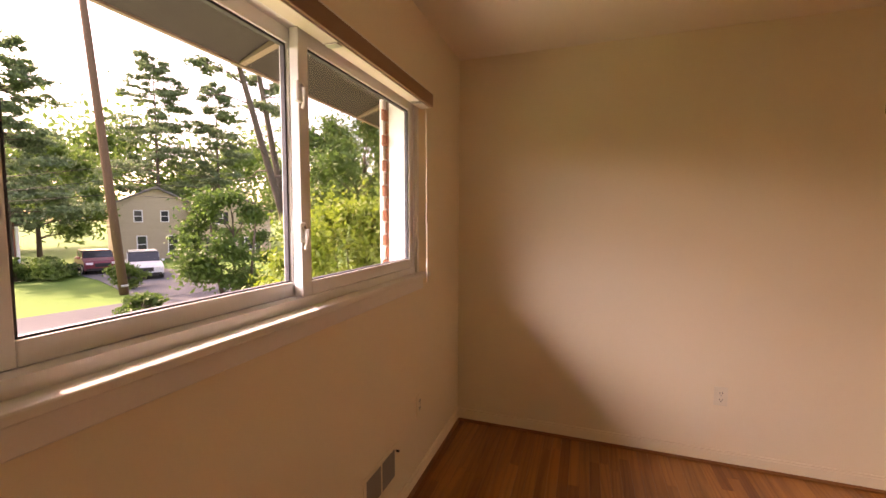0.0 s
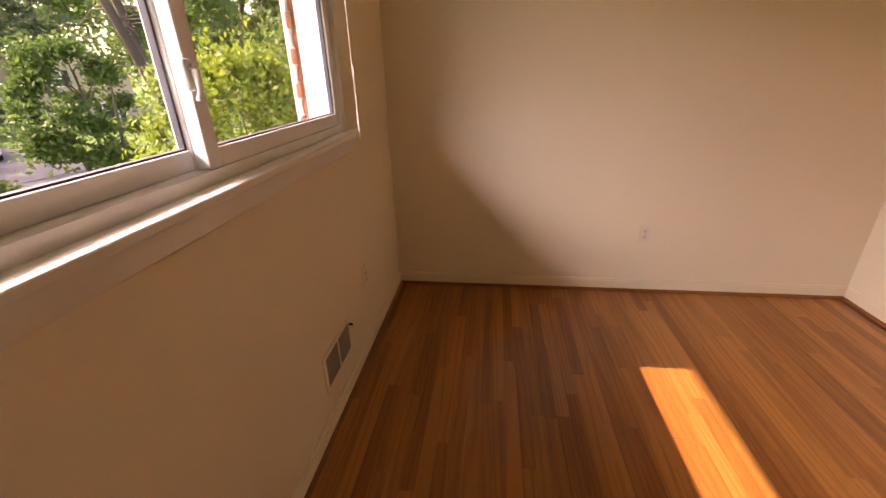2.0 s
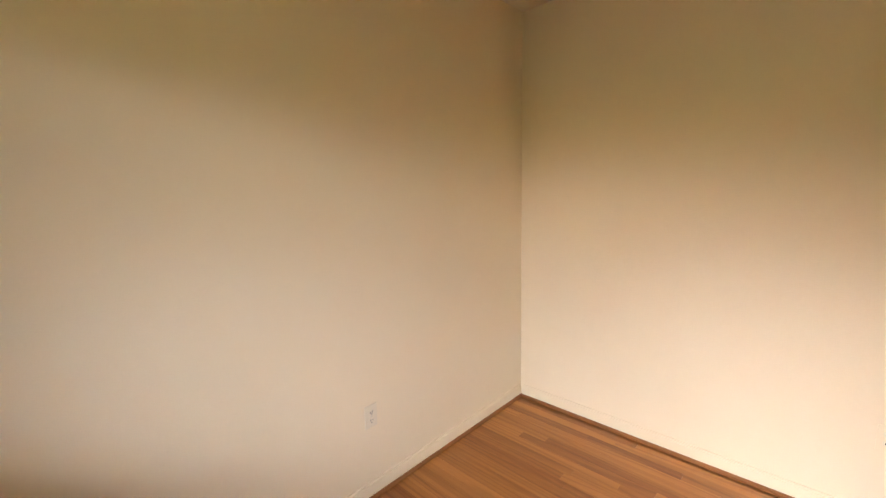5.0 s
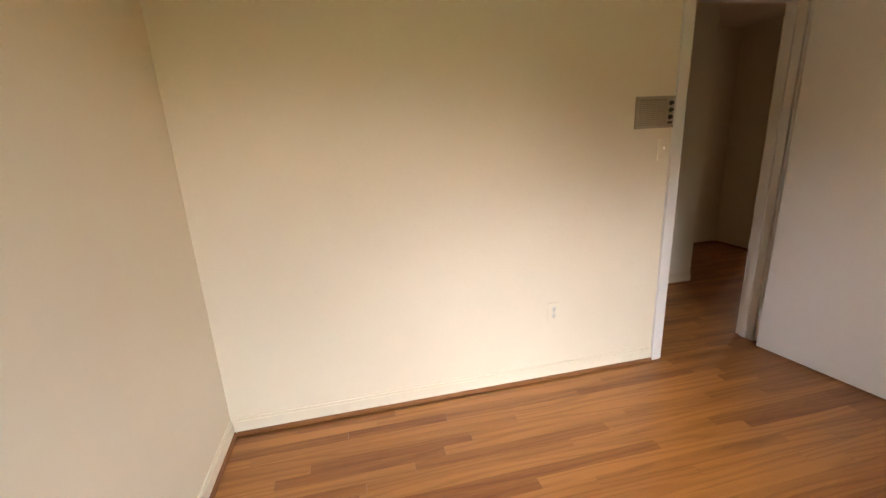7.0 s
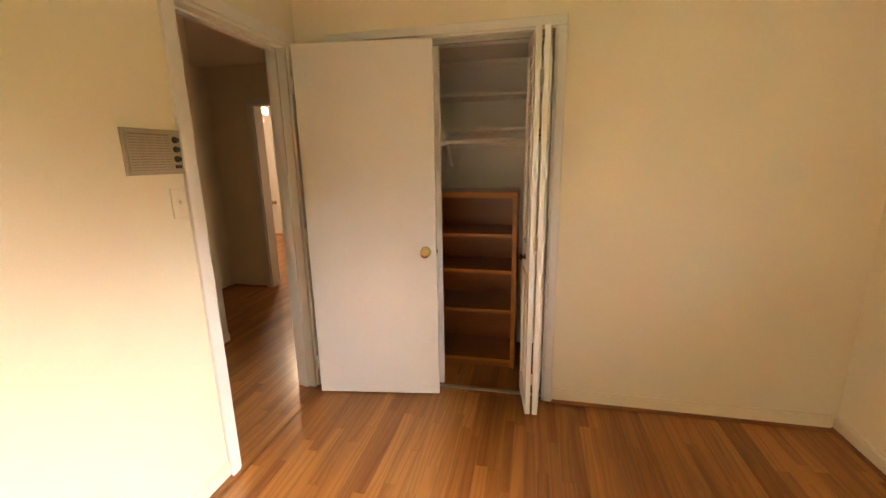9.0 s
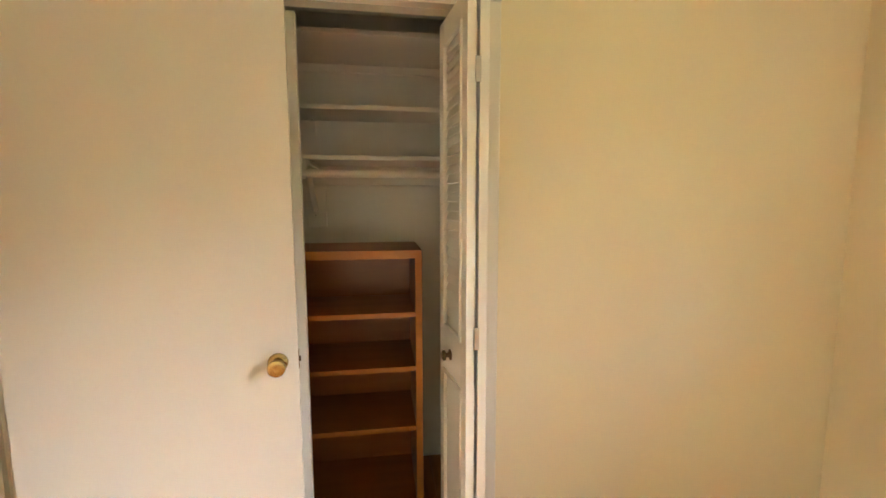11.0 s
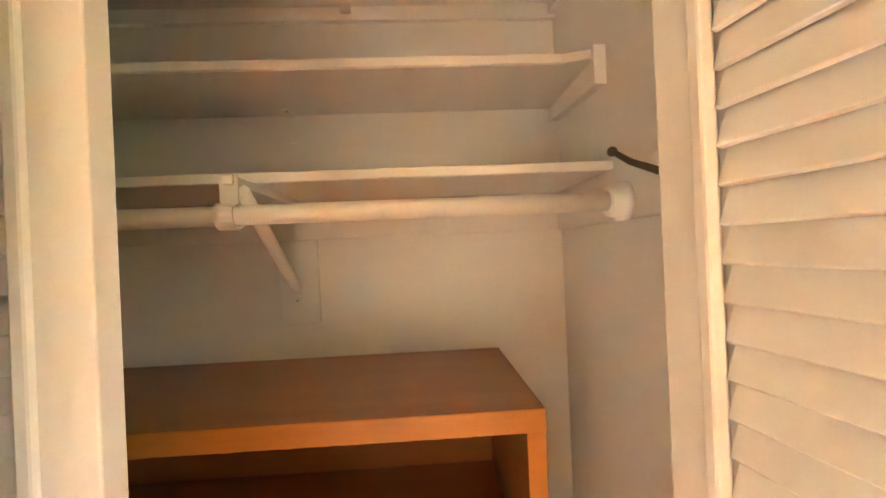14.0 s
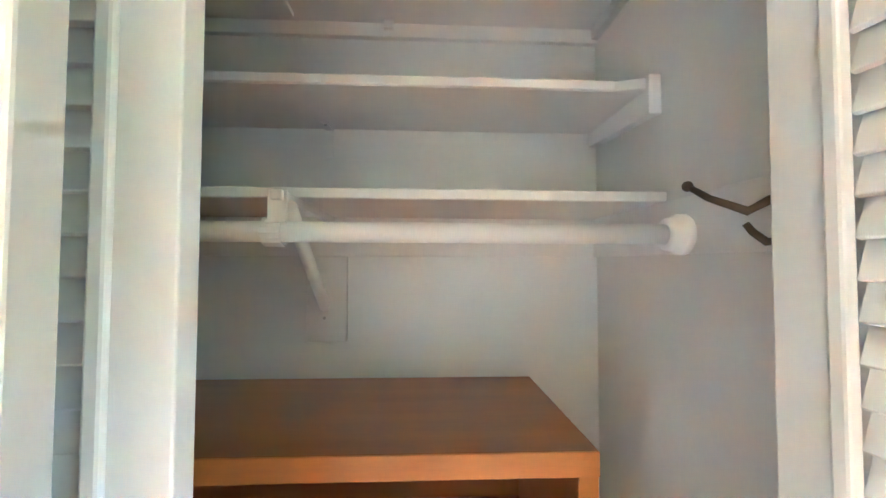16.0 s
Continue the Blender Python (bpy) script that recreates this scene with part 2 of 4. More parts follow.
def boxes(*rows, bev=0.0):
    bm = bmesh.new()
    for r in rows:
        box(bm, *r, bev=bev)
    return bm


def tube(bm, pts, radii, seg=10, cap=True):
    """A round tapered tube through points."""
    pts = [Vector(p) for p in pts]
    if not hasattr(radii, "__len__"):
        radii = [radii] * len(pts)
    rings = []
    for i, p in enumerate(pts):
        d = (pts[min(i + 1, len(pts) - 1)] - pts[max(i - 1, 0)]).normalized()
        a = d.orthogonal().normalized() if abs(d.z) > 0.95 else Vector((-d.y, d.x, 0)).normalized()
        b = d.cross(a)
        rings.append([bm.verts.new(p + radii[i] * (math.cos(t) * a + math.sin(t) * b))
                      for t in (2 * math.pi * k / seg for k in range(seg))])
    for r0, r1 in zip(rings, rings[1:]):
        for k in range(seg):
            f = bm.faces.new((r0[k], r0[(k + 1) % seg], r1[(k + 1) % seg], r1[k]))
            f.smooth = True
    if cap:
        bm.faces.new(rings[0][::-1])
        bm.faces.new(rings[-1])
    return bm


def lathe(bm, origin, axis, profile, seg=20):
    """A turned shape: profile of (distance along axis, radius)."""
    axis = Vector(axis).normalized()
    return tube(bm, [Vector(origin) + axis * (h + i * 1e-6) for i, (h, r) in enumerate(profile)], [max(r, 1e-4) for h, r in profile], seg)


def lathe_ring(bm, origin, axis, profile, seg=20):
    axis = Vector(axis).normalized()
    a = axis.orthogonal().normalized()
    b = axis.cross(a)
    rings = [[bm.verts.new(Vector(origin) + axis * h + r * (math.cos(t) * a + math.sin(t) * b))
              for t in (2 * math.pi * k / seg for k in range(seg))] for h, r in profile]
    for r0, r1 in zip(rings, rings[1:]):
        for k in range(seg):
            f = bm.faces.new((r0[k], r0[(k + 1) % seg], r1[(k + 1) % seg], r1[k]))
            f.smooth = True
    bm.faces.new(rings[0][::-1])
    bm.faces.new(rings[-1])
    return bm


def prism(bm, outline, axis, lo, hi):
    """Extrude a 2D outline along axis 'x', 'y' or 'z'."""
    def at(p, h):
        return {"x": (h, p[0], p[1]), "y": (p[0], h, p[1]), "z": (p[0], p[1], h)}[axis]
    a = [bm.verts.new(at(p, lo)) for p in outline]
    b = [bm.verts.new(at(p, hi)) for p in outline]
    bm.faces.new(a)
    bm.faces.new(b[::-1])
    for i in range(len(a)):
        j = (i + 1) % len(a)
        bm.faces.new((a[i], b[i], b[j], a[j]))
    bmesh.ops.recalc_face_normals(bm, faces=bm.faces)
    return bm


def mesh_of(name, bm, material):
    me = bpy.data.meshes.new(name)
    bm.to_mesh(me)
    bm.free()
    me.materials.append(material)
    return me


def part(name, bm, material, parent, label="", m=None):
    me = bm if isinstance(bm, bpy.types.Mesh) else mesh_of(name, bm, material)
    ob = new(name, me)
    ob.parent = parent
    if m is not None:
        ob.matrix_basis = m
    return tagged(ob, label)


def thing(name, m, label, category, group=""):
    ob = new(name)
    ob.empty_display_size = 0.1
    ob.matrix_basis = m
    return tagged(ob, label, category, group)


def solo(name, bm, material, label, category, m=None, group="", kind=""):
    ob = new(name, mesh_of(name, bm, material))
    if m is not None:
        ob.matrix_basis = m
    return tagged(ob, label, category, group, kind)


def structure(name, bm, material, label=""):
    return tagged(new(name, mesh_of(name, bm, material)), label, "", "", "structure")


# ---- large structure ----
RX, RY, RH = 2.94, -3.33, 2.56          # the room
WY0, WY1, WZ0, WZ1 = -2.45, -0.745, 1.175, 2.10   # window opening
DY0, DY1, DH = -3.225, -2.485, 2.055       # doorway in the east wall
CX0, CX1, CH = 1.497, 2.695, 2.07          # closet opening in the south wall
CB = -4.105                                # closet's back
HX, HY = 3.98, -3.69                       # corner of the hall

wall_w = structure("wall_west", boxes((-0.11, RY - 0.12, 0, 0, WY0, RH), (-0.11, WY1, 0, 0, 0.12, RH),
                   (-0.11, WY0, 0, 0, WY1, WZ0), (-0.11, WY0, WZ1, 0, WY1, RH)), WALL, "cream painted plaster window wall")
structure("wall_north", boxes((0, 0, 0, RX + 0.12, 0.12, RH)), WALL, "plain cream painted plaster wall")
structure("wall_east", boxes((RX, DY1, 0, RX + 0.115, 0, RH), (RX, DY0, DH, RX + 0.115, DY1, RH),
          (RX, RY, 0, RX + 0.115, DY0, RH)), WALL, "cream painted wall with an open doorway")
structure("wall_south", boxes((0, RY - 0.105, 0, CX0, RY, RH), (CX0, RY - 0.105, CH, CX1, RY, RH),
          (CX1, RY - 0.105, 0, RX + 0.115, RY, RH)), WALL, "cream painted wall with a closet opening")
structure("ceiling", boxes((-0.11, RY - 0.12, RH, RX + 0.115, 0.12, RH + 0.12)), CEIL, "plain off-white painted ceiling")
structure("subfloor", boxes((-0.11, -8.4, -0.2, 7.2, 0.12, -0.016)), DARK)

# closet shell
structure("closet_wall_west", boxes((CX0 - 0.1, CB - 0.1, 0, CX0, RY - 0.105, RH)), CLOSET, "white painted closet side wall")
structure("closet_wall_east", boxes((RX + 0.015, CB - 0.1, 0, RX + 0.115, RY - 0.105, RH)), CLOSET, "white painted closet side wall")
structure("closet_wall_back", boxes((CX0, CB - 0.1, 0, RX + 0.015, CB, RH)), CLOSET, "white semi-gloss painted closet back wall")
structure("closet_ceiling", boxes((CX0 - 0.1, CB - 0.1, RH, RX + 0.115, RY - 0.12, RH + 0.12)), CLOSET)

# hall and the far bedroom
structure("hall_wall_east", boxes((HX, HY, 0, HX + 0.12, 0.12, RH), (HX + 0.12, HY, 0, 5.17, HY + 0.12, RH)), WALL, "cream painted hall wall")
structure("hall_wall_end", boxes((5.05, -5.07, 0, 5.17, HY, RH)), WALL, "cream painted hall wall")
structure("hall_wall_west", boxes((RX + 0.115, -5.07, 0, RX + 0.12, CB - 0.1, RH)), WALL)
structure("hall_wall_south", boxes((4.53, -5.19, 0, 5.17, -5.07, RH), (3.78, -5.19, 2.03, 4.53, -5.07, RH),
          (RX, -5.19, 0, 3.78, -5.07, RH)), WALL, "cream painted hall wall with a doorway")
structure("hall_wall_north", boxes((RX + 0.115, 0.0, 0, HX, 0.12, RH)), WALL)
structure("hall_ceiling", boxes((RX + 0.115, -5.19, 2.42, 5.17, 0.12, 2.6)), CEIL)
structure("bedroom_wall_south", boxes((2.9, -8.32, 0, 7.2, -8.2, RH)), TRIM, "white painted wall of the far bedroom")
structure("bedroom_wall_east", boxes((7.1, -8.2, 0, 7.2, -5.19, RH)), TRIM)
structure("bedroom_wall_west", boxes((2.9, -8.2, 0, 3.0, -5.7, RH), (2.9, -5.7, 0, 3.0, -5.19, RH)), TRIM)
structure("bedroom_wall_north", boxes((5.17, -5.19, 0, 7.2, -5.07, RH)), TRIM)
structure("bedroom_ceiling", boxes((2.9, -8.32, RH, 7.2, -5.19, RH + 0.12)), CEIL)


def baseboard(name, runs):
    """runs: (x0, y0, x1, y1, nx, ny): wall line and the way into the room."""
    bm, sh = bmesh.new(), bmesh.new()
    for x0, y0, x1, y1, nx, ny in runs:
        xa, xb = sorted((x0, x1)); ya, yb = sorted((y0, y1))
        def slab(b, t, z0, z1):
            box(b, min(xa, xa + nx * t), min(ya, ya + ny * t), z0, max(xb, xb + nx * t), max(yb, yb + ny * t), z1)
        slab(bm, 0.012, 0.0, 0.075)
        slab(bm, 0.008, 0.075, 0.088)
        slab(sh, 0.024, 0.001, 0.012)
        slab(sh, 0.019, 0.012, 0.019)
    b = structure(name, bm, WALL, "cream painted wooden baseboard")
    part("shoe_moulding", sh, SHOE, b, "stained wood shoe moulding")


baseboard("baseboard_north", [(0.012, 0, RX - 0.012, 0, 0, -1)])
baseboard("baseboard_west", [(0, RY, 0, 0, 1, 0)])
baseboard("baseboard_east", [(RX, DY1 + 0.062, RX, -0.025, -1, 0)])
baseboard("baseboard_south", [(0.025, RY, CX0 - 0.05, RY, 0, 1)])
baseboard("baseboard_hall", [(HX, HY, HX, -0.02, -1, 0), (4.59, -5.07, 5.03, -5.07, 0, 1), (5.05, -5.03, 5.05, HY, -1, 0)])
baseboard("baseboard_bedroom", [(3.02, -8.2, 7.08, -8.2, 0, 1)])


def casing(name, rows, label):
    return structure(name, boxes(*rows, bev=0.004), TRIM, label)


# doorway: casing, jamb and stop
e = RX
casing("door_trim_room", [(e - 0.017, DY1, 0, e, DY1 + 0.06, DH), (e - 0.017, DY0 - 0.06, 0, e, DY0, DH),
                          (e - 0.018, DY0 - 0.06, DH, e, DY1 + 0.06, DH + 0.06)], "white painted door casing")
casing("door_trim_hall", [(e + 0.115, DY1, 0, e + 0.132, DY1 + 0.06, DH), (e + 0.115, DY0 - 0.06, 0, e + 0.132, DY0, DH),
                          (e + 0.115, DY0 - 0.06, DH, e + 0.133, DY1 + 0.06, DH + 0.06)], "white painted door casing")
jamb = structure("door_jamb", boxes((e - 0.004, DY1 - 0.016, 0, e + 0.119, DY1 + 0.001, DH), (e - 0.004, DY0 - 0.001, 0, e + 0.119, DY0 + 0.016, DH),
                 (e - 0.004, DY0 + 0.016, DH - 0.016, e + 0.119, DY1 - 0.016, DH + 0.001)), TRIM, "white painted door jamb")
part("door_stop", boxes((e + 0.045, DY1 - 0.027, 0, e + 0.08, DY1 - 0.016, DH - 0.016), (e + 0.045, DY0 + 0.016, 0, e + 0.08, DY0 + 0.027, DH - 0.016),
     (e + 0.045, DY0 + 0.027, DH - 0.027, e + 0.08, DY1 - 0.027, DH - 0.016)), TRIM, jamb)
part("strike_plate", boxes((e + 0.012, DY1 - 0.0185, 0.88, e + 0.038, DY1 - 0.0155, 0.95)), BRASS, jamb, "small brass strike plate")
casing("door_trim_far", [(4.53, -5.07, 0, 4.59, -5.053, 2.03), (3.72, -5.07, 0, 3.78, -5.053, 2.03), (3.72, -5.07, 2.03, 4.59, -5.052, 2.09)],
       "white painted casing of the far doorway")
structure("door_jamb_far", boxes((4.515, -5.194, 0, 4.531, -5.066, 2.03), (3.779, -5.194, 0, 3.795, -5.066, 2.03), (3.795, -5.194, 2.015, 4.515, -5.066, 2.031)), TRIM)

# closet opening: casing, jamb liner, track
casing("closet_trim", [(CX0 - 0.046, RY, 0, CX0, RY + 0.014, CH), (CX1, RY, 0, CX1 + 0.046, RY + 0.014, CH),
                       (CX0 - 0.046, RY, CH, CX1 + 0.046, RY + 0.015, CH + 0.046)], "white painted closet door casing")
structure("closet_jamb", boxes((CX0 - 0.001, RY - 0.108, 0, CX0 + 0.012, RY + 0.003, CH), (CX1 - 0.012, RY - 0.108, 0, CX1 + 0.001, RY + 0.003, CH),
          (CX0 + 0.012, RY - 0.108, CH - 0.012, CX1 - 0.012, RY + 0.003, CH + 0.001)), TRIM, "white painted closet door jamb")
track = solo("bifold_track", boxes((CX0 + 0.015, RY - 0.062, CH - 0.034, CX1 - 0.015, RY - 0.038, CH - 0.012)), STEEL,
             "grey metal track above the closet doors", "door track")
solo("closet_threshold", boxes((CX0 + 0.012, RY - 0.06, 0.0, CX1 - 0.012, RY - 0.03, 0.006), bev=0.002), STEEL,
     "thin metal threshold strip under the closet doors", "threshold")


# ---- window ----
def window_unit():
    w = structure("window_1", boxes((-0.115, WY0, WZ0, -0.012, WY0 + 0.03, WZ1), (-0.115, WY1 - 0.03, WZ0, -0.012, WY1, WZ1),
                  (-0.115, WY0 + 0.03, WZ0, -0.012, WY1 - 0.03, WZ0 + 0.035), (-0.115, WY0 + 0.03, WZ1 - 0.03, -0.012, WY1 - 0.03, WZ1)), VINYL,
                  "white vinyl two-panel sliding window")
    mid = -1.655
    def sash(name, y0, y1, x0, x1, z0, z1, lab):
        s = 0.048
        fr = part(name, boxes((x0, y0, z0, x1, y0 + s, z1), (x0, y1 - s, z0, x1, y1, z1), (x0, y0 + s, z0, x1, y1 - s, z0 + s),
                  (x0, y0 + s, z1 - s, x1, y1 - s, z1), bev=0.003), VINYL, w, lab)
        xm = (x0 + x1) / 2
        g = 0.007
        part("gasket", boxes((xm - 0.008, y0 + s, z0 + s, xm + 0.008, y0 + s + g, z1 - s), (xm - 0.008, y1 - s - g, z0 + s, xm + 0.008, y1 - s, z1 - s),
             (xm - 0.008, y0 + s + g, z0 + s, xm + 0.008, y1 - s - g, z0 + s + g * 0.6), (xm - 0.008, y0 + s + g, z1 - s - g, xm + 0.008, y1 - s - g, z1 - s)), GASKET, fr)
        p = part("pane", boxes((xm - 0.002, y0 + s - 0.004, z0 + s - 0.004, xm + 0.002, y1 - s + 0.004, z1 - s + 0.004)), GLASS, fr, "clear window pane")
        p.visible_shadow = False
        return fr
    inner = sash("sash", mid - 0.024, WY1 - 0.031, -0.05, -0.016, WZ0 + 0.036, WZ1 - 0.031, "white vinyl inner sash")
    sash("sash", WY0 + 0.031, mid + 0.024, -0.09, -0.056, WZ0 + 0.036, WZ1 - 0.031, "white vinyl outer sash")
    for z in (1.42, 1.86):
        lk = part("sash_lock", boxes((-0.016, mid - 0.052, z - 0.03, 0.004, mid - 0.022, z + 0.035), bev=0.006), VINYL, inner, "white sash lock")
        lv = bmesh.new()
        tube(lv, [(0.004, mid - 0.037, z + 0.02), (0.016, mid - 0.037, z + 0.012), (0.016, mid - 0.037, z - 0.03), (0.006, mid - 0.037, z - 0.05)], [0.007, 0.008, 0.006, 0.005])
        part("lock_lever", lv, VINYL, inner, "white lock lever")
    return w


window_unit()
structure("window_jamb", boxes((-0.012, WY0 - 0.001, WZ0, 0.003, WY0 + 0.022, WZ1), (-0.012, WY1 - 0.022, WZ0, 0.003, WY1 + 0.001, WZ1),
          (-0.012, WY0 + 0.022, WZ1 - 0.02, 0.003, WY1 - 0.022, WZ1 + 0.001)), TRIM, "painted wooden window jamb")
stool = structure("window_sill", boxes((-0.012, WY0 - 0.05, WZ0 - 0.02, 0.052, WY1 + 0.05, WZ0 + 0.004), bev=0.005), TRIM, "painted wooden window stool")
part("apron", boxes((0.0, WY0 - 0.03, WZ0 - 0.085, 0.018, WY1 + 0.03, WZ0 - 0.02), bev=0.004), TRIM, stool, "painted wooden apron")

# raised blind: headrail with a wood valance, cord and tassel
blind = thing("window_blind", pose(0.0, (WY0 + WY1) / 2, 2.05), "raised blind headrail with dusty brown valance above the window", "blind")
hw = (WY1 - WY0) / 2 + 0.02
part("headrail", boxes((0.004, -hw, 0.0, 0.062, hw, 0.035), bev=0.003), BLINDW, blind, "cream metal headrail")
part("valance", boxes((0.062, -hw - 0.01, 0.006, 0.074, hw + 0.01, 0.072), bev=0.003), BROWNW, blind, "brown wooden valance slat")
for yy in (-0.62, 0.02, 0.72):
    part("bracket", boxes((0.012, yy, -0.006, 0.06, yy + 0.03, 0.001), bev=0.001), STEEL, blind, "small metal bracket")
structure("window_head_trim", boxes((0.0, WY0 - 0.05, 2.085, 0.02, WY1 + 0.05, 2.175), bev=0.004), TRIM, "painted wooden head casing over the window")
cd = thing("blind_cord", pose(0.066, -0.80, 2.045), "off-white blind pull cord with a knotted end", "cord")
cbm = bmesh.new()
tube(cbm, [(0.0, 0, 0.01), (0.002, 0.004, -0.3), (0.004, -0.004, -0.6), (0.006, 0.002, -0.78)], 0.0022, 6)
tube(cbm, [(0.006, 0.006, -0.6), (0.009, -0.006, -0.78)], 0.002, 6)
part("string", cbm, CORD, cd)
part("tassel", lathe(bmesh.new(), (0.007, 0, -0.91), (0, 0, 1), [(0, 0.004), (0.012, 0.006), (0.09, 0.0055), (0.12, 0.004), (0.14, 0.002)], 8), CORD, cd, "frayed cord end")


# ---- small wall fittings ----
def outlet(name, m, label, paint=None):
    """A duplex outlet; local y points out of the wall."""
    o = thing(name, m, label, "outlet")
    pl = part("cover_plate", boxes((-0.035, 0, -0.057, 0.035, 0.006, 0.057), bev=0.0025), paint or PLASTIC, o)
    for z in (-0.02, 0.02):
        part("receptacle", lathe_ring(bmesh.new(), (0, 0.005, z), (0, 1, 0), [(0, 0.0165), (0.003, 0.0165), (0.0035, 0.015)], 16), PLASTIC, o)
        part("slot", boxes((-0.008, 0.0075, z - 0.003, -0.005, 0.0092, z + 0.007), (0.005, 0.0075, z - 0.003, 0.008, 0.0092, z + 0.006),
             (-0.0025, 0.0075, z - 0.012, 0.0025, 0.0092, z - 0.007)), DARK, o, "dark slots")
    part("screw", lathe_ring(bmesh.new(), (0, 0.006, 0), (0, 1, 0), [(0, 0.003), (0.0015, 0.0025)], 8), STEEL, o)
    return o


outlet("wall_outlet", pose(1.64, 0, 0.42, 0, 0, 180), "ivory duplex outlet on the north wall")
outlet("wall_outlet", pose(RX, -1.755, 0.42, 0, 0, 90), "white duplex outlet with a painted-over plate", WALL)
outlet("wall_outlet", pose(0, -0.745, 0.44, 0, 0, -90), "painted-over duplex outlet near the wall corner", WALL)

sw = thing("light_switch", pose(RX, -2.385, 1.285, 0, 0, 90), "ivory toggle light switch beside the doorway", "switch")
part("cover_plate", boxes((-0.035, 0, -0.057, 0.035, 0.006, 0.057), bev=0.0025), WALL, sw)
part("toggle", boxes((-0.005, 0.005, -0.002, 0.005, 0.017, 0.012), bev=0.002), PLASTIC, sw)

ic = thing("intercom", pose(RX, -2.317, 1.478, 0, 0, 90), "tan wall intercom panel with speaker grille and knobs", "intercom")
# local x runs north, y out of the wall
part("frame", boxes((-0.126, 0, -0.08, 0.126, 0.012, -0.072), (-0.126, 0, 0.072, 0.126, 0.012, 0.08), (-0.126, 0, -0.072, -0.118, 0.012, 0.072),
     (0.118, 0, -0.072, 0.126, 0.012, 0.072), bev=0.002), TAN, ic)
part("faceplate", boxes((-0.118, 0, -0.072, 0.118, 0.007, 0.072)), TAN, ic)
# darker tan sheet paints the shade between the grille slats
part("grille_backing", boxes((-0.064, 0.007, -0.064, 0.11, 0.0078, 0.064)), GAPSHADE, ic, "dark tan sheet, painted shade of the grille gaps")
part("speaker_grille", boxes((-0.066, 0.007, -0.066, -0.06, 0.011, 0.066), (0.106, 0.007, -0.066, 0.112, 0.011, 0.066), *[(0.106 - 0.0345 * k, 0.007, -0.06, 0.108 - 0.0345 * k, 0.0108, 0.06) for k in range(1, 5)], *[(-0.062, 0.007, -0.062 + i * 0.0095, 0.108, 0.0105, -0.0555 + i * 0.0095) for i in range(13)]), TAN, ic, "tan slotted speaker grille")
for z in (0.045, 0.01, -0.026):
    part("knob", lathe_ring(bmesh.new(), (-0.084, 0.007, z), (0, 1, 0), [(0, 0.012), (0.004, 0.012), (0.005, 0.009), (0.016, 0.008)], 14), DARK, ic, "dark round knob")
part("volume_switch", boxes((-0.096, 0.007, -0.06, -0.072, 0.014, -0.048), bev=0.001), DARK, ic)

vent = thing("wall_register", pose(0, -1.19, 0.285, 0, 0, -90), "painted wall register with half-open dark louvres", "vent")
# local x runs south, y out of the wall
part("frame", boxes((-0.16, 0, -0.09, 0.16, 0.006, -0.068), (-0.16, 0, 0.068, 0.16, 0.006, 0.09), (-0.16, 0, -0.068, -0.135, 0.006, 0.068),
     (0.135, 0, -0.068, 0.16, 0.006, 0.068), (-0.006, 0, -0.068, 0.006, 0.007, 0.068), bev=0.002), WALL, vent)
part("backing", boxes((-0.135, 0, -0.068, 0.135, 0.0012, 0.068)), DARK, vent)
vs = mesh_of("louvre", boxes((-0.0642, -0.0005, -0.068, 0.0642, 0.0005, -0.052)), GREYV)
for side in (-0.0705, 0.0705):
    for i in range(11):
        part("louvre", vs, None, vent, "", pose(side, 0.0045, 0.118 - 0.0122 * i))
part("lever", boxes((-0.15, 0.006, 0.05, -0.142, 0.024, 0.058), bev=0.001), DARK, vent, "dark damper lever")


# ---- door leaf, open against the closet ----
ang = math.degrees(math.atan2(-3.264 + 3.155, 2.105 - 2.854))
door = thing("door_1", pose(2.864, -3.154, 0.012, 0, 0, ang), "white flush wooden door standing open before the closet", "door")
# local x runs from hinge to latch edge, local y: -y is the room face after the turn
part("door_leaf", boxes((0.0, 0.0, 0.0, 0.749, 0.035, 2.028), bev=0.0025), DOORP, door, "white painted flush leaf")
kx, kz = 0.757 - 0.069, 0.905
rose = part("rose", lathe_ring(bmesh.new(), (kx, 0.0, kz), (0, -1, 0), [(0, 0.031), (0.004, 0.031), (0.008, 0.026), (0.011, 0.014)], 24), BRASS, door, "polished brass rose")
part("door_knob", lathe_ring(bmesh.new(), (kx, -0.01, kz), (0, -1, 0), [(0, 0.0115), (0.016, 0.0115), (0.021, 0.017), (0.030, 0.0255), (0.038, 0.0275), (0.046, 0.0265), (0.0475, 0.022), (0.046, 0.005)], 24), BRASS, door, "polished brass knob")
part("latch_plate", boxes((0.748, 0.006, kz - 0.03, 0.7505, 0.029, kz + 0.03)), BRASS, door, "brass latch plate")
part("latch_bolt", boxes((0.75, 0.012, kz - 0.008, 0.756, 0.023, kz + 0.008), bev=0.002), BRONZE, door)
for z in (0.2, 1.0, 1.82):
    part("hinge", lathe_ring(bmesh.new(), (-0.006, -0.004, z - 0.045), (0, 0, 1), [(0, 0.0055), (0.09, 0.0055)], 10), TRIM, door, "painted hinge knuckle")


# ---- bifold doors ----
BW, BH, BT = 0.284, 2.005, 0.028
SLAT = mesh_of("louvre_slat", boxes((0.058, -0.0172, -0.003, BW - 0.058, 0.0172, 0.003), bev=0.0012), CLOSET)


